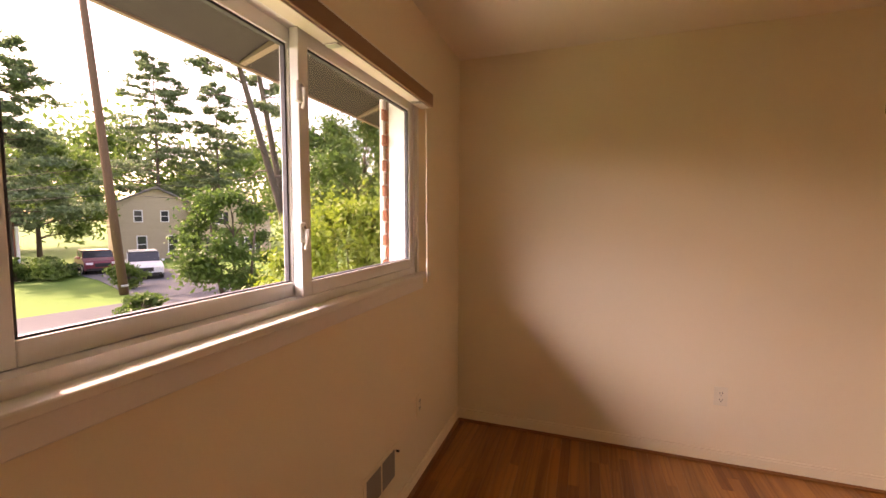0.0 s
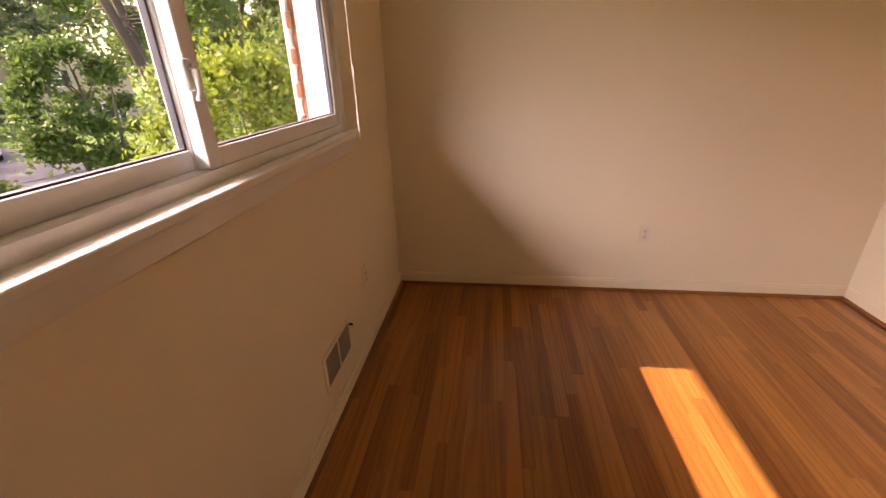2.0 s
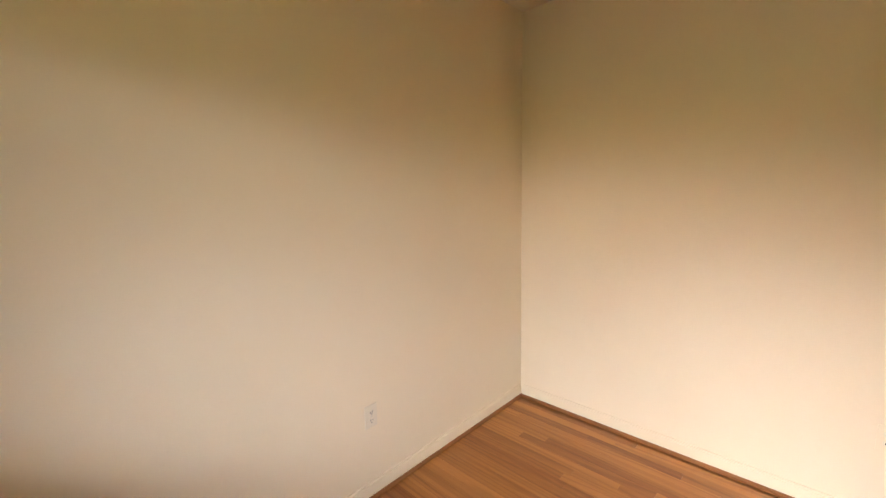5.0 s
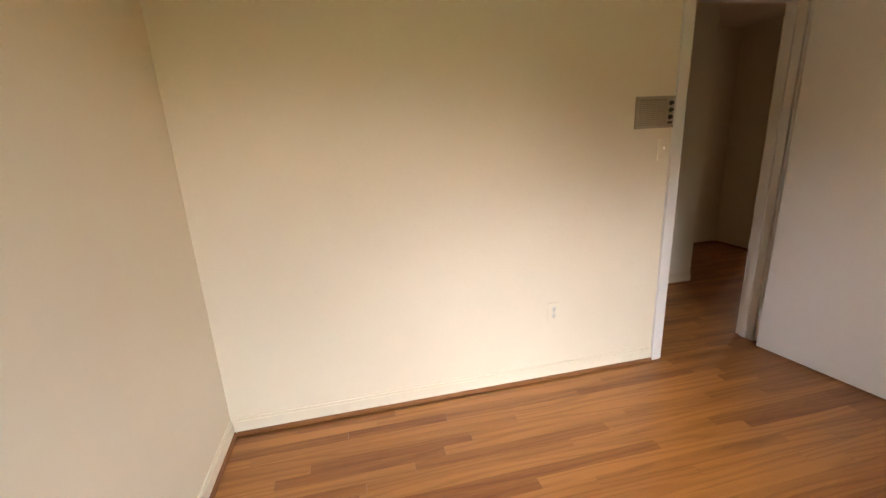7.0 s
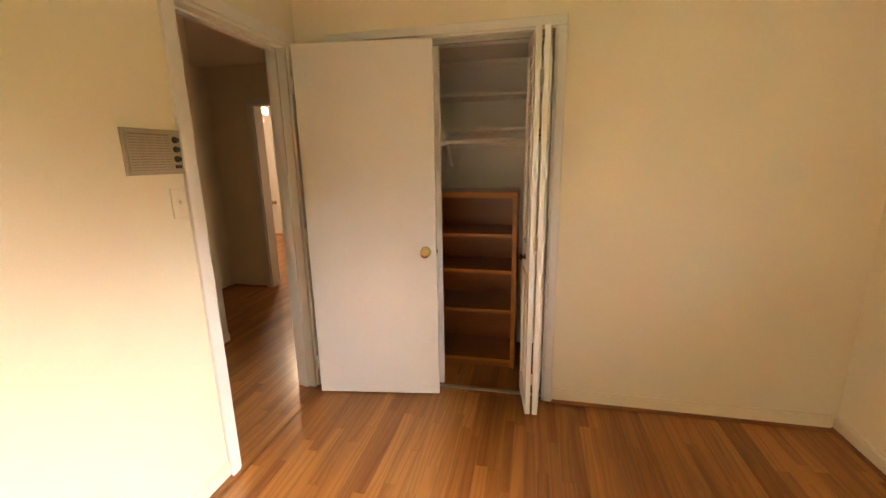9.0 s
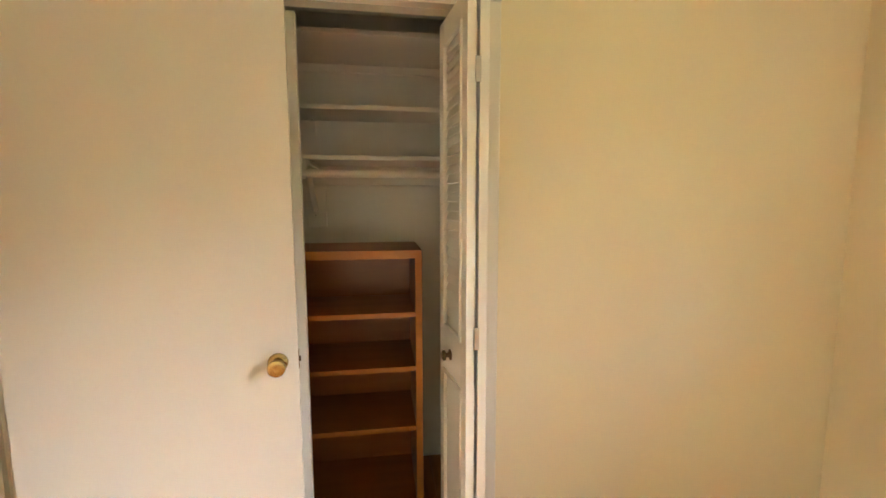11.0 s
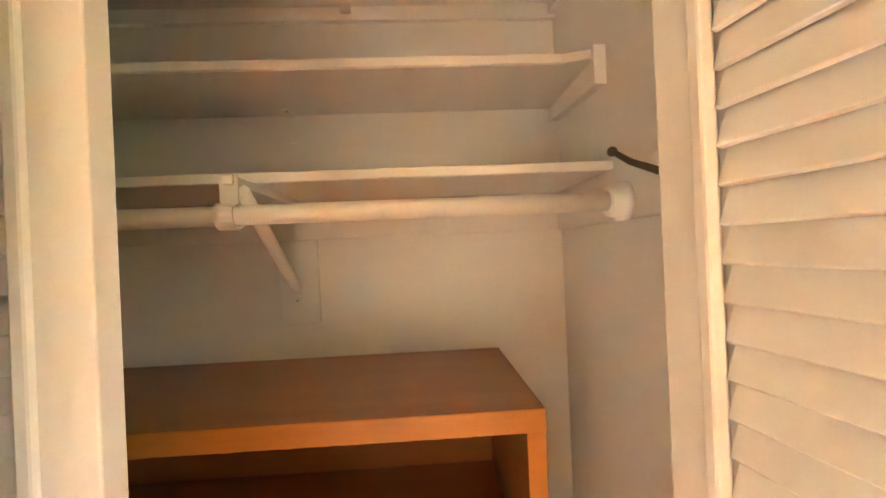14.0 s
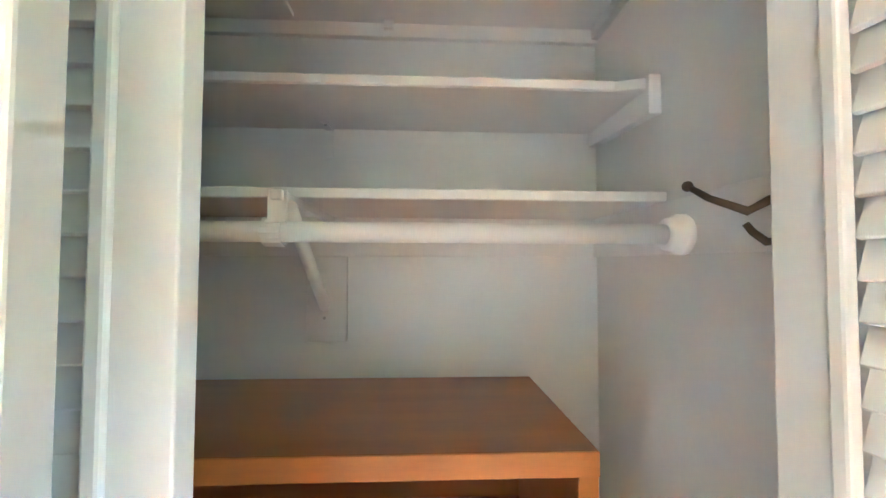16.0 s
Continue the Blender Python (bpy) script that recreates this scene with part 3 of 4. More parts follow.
def bifold_leaf(parent, m, knob=0, tilt=-70):
    """One leaf, hinge edge at local x = 0, thickness about local y = 0."""
    st, h = 0.046, BT / 2
    f = part("leaf_frame", boxes((0, -h, 0, st, h, BH), (BW - st, -h, 0, BW, h, BH), (st, -h, 0, BW - st, h, 0.13),
             (st, -h, 0.80, BW - st, h, 0.955), (st, -h, BH - 0.075, BW - st, h, BH), bev=0.002), CLOSET, parent, "white painted stiles and rails", m)
    mo = bmesh.new()
    for s in (-1, 1):
        ya, yb = sorted((s * (h + 0.006), s * (h - 0.008)))
        for z0, z1 in ((0.13, 0.80), (0.955, BH - 0.075)):
            w = 0.013
            box(mo, st - 0.001, ya, z0 - 0.001, st + w, yb, z1 + 0.001, bev=0.003)
            box(mo, BW - st - w, ya, z0 - 0.001, BW - st + 0.001, yb, z1 + 0.001, bev=0.003)
            box(mo, st + w, ya, z0 - 0.001, BW - st - w, yb, z0 + w, bev=0.003)
            box(mo, st + w, ya, z1 - w, BW - st - w, yb, z1 + 0.001, bev=0.003)
    part("moulding", mo, CLOSET, f)
    part("lower_panel", boxes((st, -0.006, 0.13, BW - st, 0.006, 0.80)), CLOSET, f)
    n = 31
    for i in range(n):
        part("louvre_slat", SLAT, None, f, "", pose(0, 0, 0.985 + i * (BH - 0.075 - 0.955 - 0.05) / (n - 1), tilt + ((i * 7) % 5 - 2) * 0.5))
    if knob:
        part("knob", lathe_ring(bmesh.new(), (BW - 0.125, knob * h, 0.875), (0, knob, 0), [(0, 0.019), (0.003, 0.019), (0.005, 0.009), (0.016, 0.008), (0.02, 0.017), (0.026, 0.0185), (0.03, 0.012)], 18), BRONZE, f, "dark bronze knob")
    return f


def leaf_between(parent, a, b, z, **kw):
    d = math.degrees(math.atan2(b[1] - a[1], b[0] - a[0]))
    base = parent.matrix_basis.translation
    return bifold_leaf(parent, pose(a[0] - base.x, a[1] - base.y, z - base.z, 0, 0, d), **kw)


bfw = thing("bifold_door", pose(1.55, -3.38, 0.0), "white louvred bifold closet door folded open", "closet door", "bifold closet doors")
leaf_between(bfw, (1.530, -3.424), (1.550, -3.140), 0.02)
leaf_between(bfw, (1.588, -3.140), (1.628, -3.422), 0.02, knob=1, tilt=-70)
for z in (0.24, 1.0, 1.8):
    part("hinge", boxes((0.011, 0.236, z - 0.035, 0.027, 0.243, z + 0.035)), STEEL, bfw, "small butt hinge")
bfe = thing("bifold_door", pose(2.42, -3.385, 0.0), "white louvred bifold closet door, closed flat", "closet door", "bifold closet doors")
leaf_between(bfe, (2.116, -3.388), (2.400, -3.388), 0.02, tilt=-70)
leaf_between(bfe, (2.402, -3.388), (2.683, -3.388), 0.02, tilt=-70)

# ---- inside the closet ----
def shelf(name, z0, z1, yf, label, flare=0.0):
    """A painted shelf; with a flare its front runs out towards the side wall's bracket."""
    o = thing(name, pose(2.2, CB, z0), label, "shelf")
    xs, xe, c = CX0 + 0.003 - 2.2, RX + 0.012 - 2.2, flare
    yf = yf - CB
    bm = prism(bmesh.new(), [(xs, 0.002), (xe, 0.002), (xe, yf), (xs + max(c, 0.01), yf), (xs, yf + c * 0.36)], "z", 0.0, z1 - z0)
    bmesh.ops.bevel(bm, geom=bm.edges[:], offset=0.002, segments=1, affect="EDGES")
    part("board", bm, CLOSET, o)
    part("front_edge", boxes((xs + c, yf - 0.001, 0.001, xe, yf + 0.004, z1 - z0 - 0.001), bev=0.0015), CLOSET, o)
    return o, xs, xe, yf


s1, xs, xe, yf = shelf("closet_shelf", 1.607, 1.627, -3.80, "white painted closet shelf above the hanging rod")
s2, xs, xe, yf = shelf("closet_shelf", 1.83, 1.85, -3.842, "white painted upper closet shelf with an angled front corner", 0.075)
s3, xs, xe, yf = shelf("closet_shelf", 2.10, 2.12, -3.72, "white painted top closet shelf")
# cleats
cl = thing("shelf_cleat", pose(2.2, CB, 1.511), "white painted board cleat under the lower shelf", "cleat")
part("back_board", boxes((CX0 - 2.2, 0.0, 0.0, RX - 2.2, 0.018, 0.095), bev=0.002), CLOSET, cl)
part("side_board", boxes((CX0 - 2.2, 0.018, 0.0, CX0 + 0.018 - 2.2, RY - 0.12 - CB, 0.095), bev=0.002), CLOSET, cl)
bm = prism(bmesh.new(), [(-4.098, 1.829), (-3.824, 1.829), (-3.824, 1.779), (-4.098, 1.795)], "x", CX0 + 0.001, CX0 + 0.022)
sb = solo("shelf_bracket", bm, CLOSET, "white painted tapered wooden shelf bracket", "bracket")
part("end_block", boxes((CX0 + 0.001, -3.823, 1.776, CX0 + 0.026, -3.811, 1.853), bev=0.002), CLOSET, sb)
cl = thing("shelf_cleat", pose(2.2, CB, 2.063), "white painted cleat under the top shelf", "cleat")
part("back_board", boxes((CX0 - 2.2, 0.0, 0.0, RX - 2.2, 0.018, 0.036), bev=0.002), CLOSET, cl)
part("side_board", boxes((CX0 - 2.2, 0.018, 0.007, CX0 + 0.018 - 2.2, -3.74 - CB, 0.036), bev=0.002), CLOSET, cl)
solo("shelf_clip", boxes((2.02, CB + 0.018, 2.078, 2.045, CB + 0.032, 2.1), bev=0.002), CLOSET, "small painted metal shelf clip", "clip")
hk = thing("angle_bracket", pose(2.18, CB, 1.83), "small painted metal angle bracket under the shelf", "bracket")
part("arm", boxes((-0.009, 0.0, -0.004, 0.009, 0.06, 0.0)), CLOSET, hk)
part("leg", boxes((-0.009, 0.0, -0.07, 0.009, 0.004, -0.004)), CLOSET, hk)
part("screw", lathe_ring(bmesh.new(), (0, 0.05, -0.004), (0, 0, -1), [(0, 0.004), (0.003, 0.003)], 8), STEEL, hk)
solo("ceiling_batten", boxes((2.26, -4.06, 2.089, 2.272, -3.74, 2.1), bev=0.002), CLOSET, "thin painted batten under the top shelf", "batten")

rod = thing("closet_rod", pose(2.2, -3.73, 1.543), "white painted round hanging rod in the closet", "closet rod")
bm = bmesh.new()
tube(bm, [(CX0 + 0.022 - 2.2, 0, 0), (RX - 2.2, 0, 0)], 0.0165, 20)
part("rod", bm, CLOSET, rod)
part("socket", lathe_ring(bmesh.new(), (CX0 + 0.018 - 2.2, 0, 0), (1, 0, 0), [(0, 0.034), (0.012, 0.034), (0.016, 0.029), (0.03, 0.027), (0.032, 0.018)], 24), CLOSET, rod, "white turned rod socket")

br = thing("rod_bracket", pose(2.168, CB, 1.39), "white painted steel shelf and rod bracket on a wooden block", "bracket")
part("block", boxes((-0.038, 0.0, -0.09, 0.06, 0.016, 0.12), bev=0.003), CLOSET, br, "white painted wooden block")
bm = bmesh.new()
tube(bm, [(0.016, 0.017, -0.004), (0.014, 0.03, 0.004), (-0.01, 0.37, 0.194)], [0.011, 0.0125, 0.0125], 14)
part("brace", bm, CLOSET, br, "white painted round brace")
part("top_arm", boxes((-0.009, 0.02, 0.200, 0.009, 0.40, 0.216), bev=0.002), CLOSET, br)
part("foot_plate", boxes((0.003, 0.016, -0.045, 0.029, 0.0185, 0.01), bev=0.001), CLOSET, br)
part("screw", lathe_ring(bmesh.new(), (0.016, 0.0185, -0.03), (0, 1, 0), [(0, 0.004), (0.002, 0.003)], 8), STEEL, br)
part("hook_strap", boxes((-0.014, 0.388, 0.165, 0.016, 0.392, 0.216), (-0.014, 0.392, 0.165, 0.016, 0.402, 0.169), bev=0.001), CLOSET, br)
bm = bmesh.new()
n0 = 14
ring = [(0, 0.376 + 0.0205 * math.cos(a), 0.153 + 0.0205 * math.sin(a)) for a in (math.pi * (0.75 - 1.6 * k / n0) for k in range(n0 + 1))]
for xx in (0.0,):
    for p, q in zip(ring, ring[1:]):
        v = [bm.verts.new((x, *c)) for x in (-0.006, 0.024) for c in (p[1:], q[1:])]
        bm.faces.new((v[0], v[1], v[3], v[2]))
bmesh.ops.remove_doubles(bm, verts=bm.verts, dist=1e-4)
bmesh.ops.solidify(bm, geom=bm.faces[:], thickness=0.003)
part("rod_hook", bm, CLOSET, br, "curved strap round the rod")

hook = thing("coat_hook", pose(CX0 + 0.018, -3.515, 1.572), "dark bronze double coat hook on the closet cleat", "hook")
bm = bmesh.new()
tube(bm, [(0.004, 0.0, 0.0), (0.035, -0.006, -0.004), (0.052, -0.018, -0.016), (0.075, -0.05, 0.004), (0.09, -0.068, 0.022)], [0.0055, 0.0055, 0.0055, 0.0045, 0.004], 10)
bmesh.ops.create_icosphere(bm, subdivisions=2, radius=0.007, matrix=Matrix.Translation((0.09, -0.068, 0.022)))
part("upper_prong", bm, BRONZE, hook)
bm = bmesh.new()
tube(bm, [(0.004, 0.0, -0.03), (0.02, -0.004, -0.05), (0.035, -0.012, -0.052), (0.045, -0.02, -0.04), (0.05, -0.024, -0.03)], [0.005, 0.005, 0.005, 0.0045, 0.004], 10)
part("lower_prong", bm, BRONZE, hook)
part("back_plate", boxes((0.0, -0.012, -0.045, 0.005, 0.012, 0.02), bev=0.002), BRONZE, hook)

bc = thing("bookcase", pose(2.085, CB + 0.04, 0.0), "honey-brown wooden open bookcase inside the closet", "bookcase")
bx0, bx1, byb, byf = 1.685 - 2.085, 2.785 - 2.085, 0.0, -3.673 - CB - 0.04
part("top", boxes((bx0, byb, 1.184, bx1, byf, 1.221), bev=0.002), MAPLE, bc)
part("top_edge", boxes((bx0, byf, 1.184, bx1, byf + 0.004, 1.221), bev=0.0015), MAPLEF, bc, "honey solid-wood edge band")
for a, b in ((bx0, bx0 + 0.03), (bx1 - 0.03, bx1)):
    part("side_panel", boxes((a, byb, 0.0, b, byf - 0.006, 1.184), bev=0.0015), MAPLE, bc)
    part("side_edge", boxes((a, byf - 0.006, 0.0, b, byf - 0.001, 1.184), bev=0.0012), MAPLEF, bc)
part("back_panel", boxes((bx0 + 0.03, byb + 0.004, 0.02, bx1 - 0.03, byb + 0.012, 1.184)), MAPLE, bc)
for z in (0.935, 0.69, 0.41, 0.045):
    part("shelf", boxes((bx0 + 0.0305, byb + 0.012, z - 0.011, bx1 - 0.0305, byf - 0.016, z + 0.011), bev=0.001), MAPLE, bc)
    part("shelf_edge", boxes((bx0 + 0.0305, byf - 0.016, z - 0.011, bx1 - 0.0305, byf - 0.012, z + 0.011), bev=0.001), MAPLEF, bc)
part("plinth", boxes((bx0 + 0.0305, byf - 0.03, 0.0, bx1 - 0.0305, byf - 0.02, 0.034)), MAPLE, bc)

# ---- pull chain hanging from a plain ceiling mount ----
pc = thing("pull_chain", pose(1.43, -1.66, RH), "thin metal pull chain hanging from the ceiling", "chain")
bm = bmesh.new()
tube(bm, [(0, 0, 0), (0, 0, -0.84)], 0.0014, 6)
part("chain", bm, STEEL, pc)
part("pull", lathe(bmesh.new(), (0, 0, -0.875), (0, 0, 1), [(0, 0.001), (0.004, 0.0032), (0.02, 0.0032), (0.036, 0.001)], 10), BRASS, pc, "small brass pull")
part("mount", lathe_ring(bmesh.new(), (0, 0, -0.02), (0, 0, 1), [(0, 0.02), (0.01, 0.05), (0.0199, 0.06)], 20), TRIM, pc, "round ceiling mount")

# ---- far bedroom: open door and ceiling fan with a lit lamp ----
fd = thing("door_2", pose(4.51, -5.2, 0.012), "white flush bedroom door standing open", "door")
part("door_leaf", boxes((0.0, -0.72, 0, 0.035, 0, 2.0), bev=0.002), DOORP, fd, "", pose(0, 0, 0, 0, 0, 35))
part("door_knob", lathe_ring(bmesh.new(), (0, 0, 0), (-1, 0, 0), [(0, 0.028), (0.006, 0.026), (0.012, 0.012), (0.03, 0.014), (0.045, 0.026), (0.055, 0.02)], 16), BRASS, fd, "brass knob",
     pose(0, 0, 0, 0, 0, 35) @ pose(0, -0.655, 0.9))
fan = thing("ceiling_fan", pose(5.25, -6.6, RH), "brown ceiling fan with a lit glass lamp", "ceiling fan")
part("canopy", lathe_ring(bmesh.new(), (0, 0, 0), (0, 0, -1), [(0, 0.07), (0.04, 0.06), (0.05, 0.015), (0.2, 0.015), (0.2, 0.1), (0.32, 0.11), (0.36, 0.06)], 20), BROWNW, fan)
for k in range(5):
    part("blade", boxes((0.12, -0.06, -0.29, 0.62, 0.06, -0.282), bev=0.003), BROWNW, fan, "", pose(0, 0, 0, 0, 0, 72 * k + 10))
for k, (gx, gy) in enumerate(((0.3, 0.1), (-0.15, 0.2))):
    part("lamp_shade", lathe_ring(bmesh.new(), (gx * 0.5, gy * 0.5, -0.36), (0.4, 0.1, -1), [(0, 0.03), (0.04, 0.05), (0.09, 0.06), (0.1, 0.03)], 16), LAMPG, fan, "lit frosted glass shade")

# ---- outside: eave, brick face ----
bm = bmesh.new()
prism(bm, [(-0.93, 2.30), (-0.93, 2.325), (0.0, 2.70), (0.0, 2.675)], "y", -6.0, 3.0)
eave = structure("eave", bm, SOFFIT, "brown wood eave soffit, darkened to look shaded")
part("fascia", boxes((-0.955, -6.0, 2.29, -0.93, 3.0, 2.37)), FASCIA, eave, "tan painted fascia board")
for y in (-4.6, -3.4, -2.2, -1.0, 0.2, 1.4):
    part("rafter", prism(bmesh.new(), [(-0.92, 2.292), (-0.92, 2.30), (-0.22, 2.583), (-0.22, 2.50)], "y", y - 0.02, y + 0.02), FASCIA, eave, "exposed rafter tail")
structure("roof", prism(bmesh.new(), [(-0.96, 2.335), (-0.96, 2.36), (3.5, 4.16), (8.0, 2.86), (8.0, 2.82), (3.5, 4.12)], "y", -9.0, 3.0), SHINGLE, "grey shingle roof")
OY0, OY1, OZ0, OZ1 = WY0 - 0.005, WY1 + 0.005, WZ0 - 0.06, WZ1 + 0.01
bw = structure("brick_wall", boxes((-0.19, OY1, -2.3, -0.111, 3.0, 2.62), (-0.19, -9.0, -2.3, -0.111, OY0, 2.62),
               (-0.19, OY0, -2.3, -0.111, OY1, OZ0), (-0.19, OY0, OZ1, -0.111, OY1, 2.62)), MORTAR, "red brick outer wall")
BRICK = mesh_of("brick", boxes((-0.006, -0.098, -0.0285, 0.004, 0.098, 0.0285), bev=0.002), BRICKM)
BRET = mesh_of("brick", boxes((-0.036, -0.004, -0.0285, 0.042, 0.005, 0.0285), bev=0.002), BRICKM)
for i in range(14):
    z = OZ0 + 0.033 + i * 0.0675
    part("brick", BRET, None, bw, "", pose(-0.158, OY1 - 0.003, z))
    for k in range(4):
        part("brick", BRICK, None, bw, "", pose(-0.19, OY1 + 0.1 + 0.205 * k - (0.1 if i % 2 else 0.0) + (0.05 if i % 2 and k == 0 else 0), z))
structure("window_outer_trim", boxes((-0.168, OY1 - 0.014, OZ0, -0.116, OY1 - 0.008, OZ1), (-0.215, OY1 - 0.03, OZ0, -0.197, OY1 + 0.012, OZ1), (-0.215, OY0 - 0.012, OZ0, -0.197, OY0 + 0.03, OZ1), (-0.2, OY0, OZ0 - 0.04, -0.115, OY1, OZ0)), VINYL,
          "white outer window trim")

# ---- outside: ground and street ----
G = -2.3
structure("ground", boxes((-600, -600, G - 0.3, 600, 600, G)), LAWN, "mown green lawn")
road = bmesh.new()
prism(road, [(-19.5, -60), (-19.0, 6.0), (-18.0, 11.5), (-14.0, 24), (-2.0, 60), (3.5, 60), (-7.5, 22), (-10.5, 9), (-11.5, -60)], "z", G + 0.002, G + 0.02)
structure("road", road, ASPHALT, "sunlit grey asphalt street")
drive = bmesh.new()
prism(drive, [(-18.2, 10.0), (-17.0, 14.8), (-27, 18.6), (-38, 20.5), (-38, 16.3), (-27, 13.4)], "z", G + 0.004, G + 0.03)
structure("driveway", drive, CONCRETE, "pale concrete driveway")


def leaf_cloud(blobs, per, size, seed, flat=1.0):
    """Small leaf quads scattered in blobs (x, y, z, rx, ry, rz), denser towards the blob's shell."""
    rng = np.random.default_rng(seed)
    vs, fs = [], []
    for x, y, z, rx, ry, rz in blobs:
        d = rng.normal(size=(per, 3))
        d /= np.linalg.norm(d, axis=1)[:, None]
        r = np.abs(rng.normal(size=per)) * 0.62
        c = d * r[:, None] * np.array([rx, ry, rz]) + np.array([x, y, z])
        a = rng.normal(size=(per, 3)) * np.array([1, 1, flat])
        a /= np.linalg.norm(a, axis=1)[:, None]
        b = np.cross(a, rng.normal(size=(per, 3)))
        b /= np.linalg.norm(b, axis=1)[:, None]
        s = size * (0.6 + 0.8 * rng.random(per))[:, None]
        n0 = sum(len(v) for v in vs)
        q = np.stack([c - a * s, c + b * s * 0.45, c + a * s, c - b * s * 0.45], axis=1).reshape(-1, 3)
        vs.append(q)
        fs.append((np.arange(per * 4).reshape(-1, 4) + n0))
    me = bpy.data.meshes.new("crown")
    me.from_pydata(np.concatenate(vs).tolist(), [], np.concatenate(fs).tolist())
    return me


def crown(parent, blobs, per, size, seed, material, flat=1.0, label=""):
    me = leaf_cloud(blobs, per, size, seed, flat)
    me.materials.append(material)
    return part("crown", me, None, parent, label)


def broad_tree(x, y, h, spread, label, material, seed, per=800, size=0.11, trunk=0.12, low=0.25, stems=1):
    rng = random.Random(seed)
    t = thing("tree", pose(x, y, G), label, "tree")
    bm, blobs = bmesh.new(), []
    for s in range(stems):
        ox = (s - (stems - 1) / 2) * 0.5
        tube(bm, [(ox * 0.4, ox * 0.3, 0), (ox, ox * 0.6, h * 0.3), (ox * 1.3, ox, h * 0.85)], [trunk, trunk * 0.75, trunk * 0.2], 8)
    for k in range(22):
        a, f = rng.uniform(0, 6.28), rng.uniform(low, 0.97)
        r = spread * (0.35 + 0.65 * math.sin(math.pi * (0.12 + 0.8 * (f - low) / (1 - low)))) * rng.uniform(0.55, 1.0)
        p = (r * math.cos(a), r * math.sin(a), h * f)
        tube(bm, [(0, 0, h * f * 0.75), (p[0] * 0.5, p[1] * 0.5, h * f * 0.9), p], [trunk * 0.3, trunk * 0.18, trunk * 0.05], 5)
        blobs.append((*p, spread * rng.uniform(0.22, 0.4), spread * rng.uniform(0.22, 0.4), h * rng.uniform(0.06, 0.12)))
    part("trunk", bm, BARK, t)
    crown(t, blobs, per, size, seed, material)
    return t


def pine_tree(x, y, h, lean, label, seed, bare=0.3, spread=3.2, trunk=0.2, pads=26, per=260, dead=0):
    """Straight trunk, thin rising limbs with side twigs, and loose flat sprays of needles along each limb."""
    rng = random.Random(seed)
    t = thing("pine_tree", pose(x, y, G), label, "tree")
    bm, blobs = bmesh.new(), []
    lx, ly = lean
    at = lambda f: (lx * f * h, ly * f * h, f * h)
    tube(bm, [at(f) for f in (0, 0.25, 0.5, 0.75, 1.0)], [trunk, trunk * 0.85, trunk * 0.65, trunk * 0.4, trunk * 0.08], 10)
    for k in range(pads):
        f = bare + (1 - bare) * (k + rng.random()) / pads
        a = rng.uniform(0, 6.28)
        r = spread * (1.15 - f * 0.85) * rng.uniform(0.45, 1.15)
        base = Vector(at(f))
        tip = base + Vector((r * math.cos(a), r * math.sin(a), rng.uniform(-0.12, 0.22) * r))
        mid = base.lerp(tip, 0.5) + Vector((0, 0, rng.uniform(-0.02, 0.1) * r))
        tube(bm, [base, mid, tip], [trunk * 0.2, trunk * 0.12, trunk * 0.03], 5)
        for q in range(5):
            g = rng.uniform(0.35, 1.02)
            p = base.lerp(mid, g * 2) if g < 0.5 else mid.lerp(tip, g * 2 - 1)
            side = Vector((-math.sin(a), math.cos(a), 0)) * rng.uniform(-0.38, 0.38) * r
            e = p + side + Vector((0, 0, rng.uniform(-0.1, 0.14) * r))
            tube(bm, [p, e], [trunk * 0.06, trunk * 0.02], 4, cap=False)
            w = r * rng.uniform(0.14, 0.32)
            blobs.append((e.x, e.y, e.z + 0.06, w, w, rng.uniform(0.12, 0.34)))
    for k in range(dead):
        f, a = rng.uniform(bare * 0.45, bare), rng.uniform(0, 6.28)
        base, r = Vector(at(f)), rng.uniform(1.2, 3.0)
        tip = base + Vector((r * math.cos(a), r * math.sin(a), rng.uniform(-0.25, 0.15) * r))
        tube(bm, [base, base.lerp(tip, 0.5) + Vector((0, 0, 0.12 * r)), tip], [trunk * 0.2, trunk * 0.13, trunk * 0.04], 5)
    part("trunk", bm, BARK, t)
    crown(t, blobs, per, 0.13, seed, PINE, 0.7)
    return t


def shrub(x, y, z, r, h, label, material, seed, per=300, size=0.07, name="shrub", n=16):
    rng = random.Random(seed)
    t = thing(name, pose(x, y, z), label, "shrub")
    blobs, bm = [], bmesh.new()
    for k in range(n):
        a, f = rng.uniform(0, 6.28), rng.uniform(0.15, 0.92)
        rr = r * math.sqrt(max(0.08, 1 - (f - 0.3) ** 2 * 1.7)) * rng.uniform(0.3, 0.8)
        p = (rr * math.cos(a), rr * math.sin(a), h * f)
        blobs.append((*p, r * 0.34, r * 0.34, h * 0.13))
        tube(bm, [(0, 0, 0), (p[0] * 0.5, p[1] * 0.5, p[2] * 0.6), p], [0.03, 0.02, 0.006], 5)
    part("stems", bm, BARK, t)
    crown(t, blobs, per, size, seed, material)
    return t


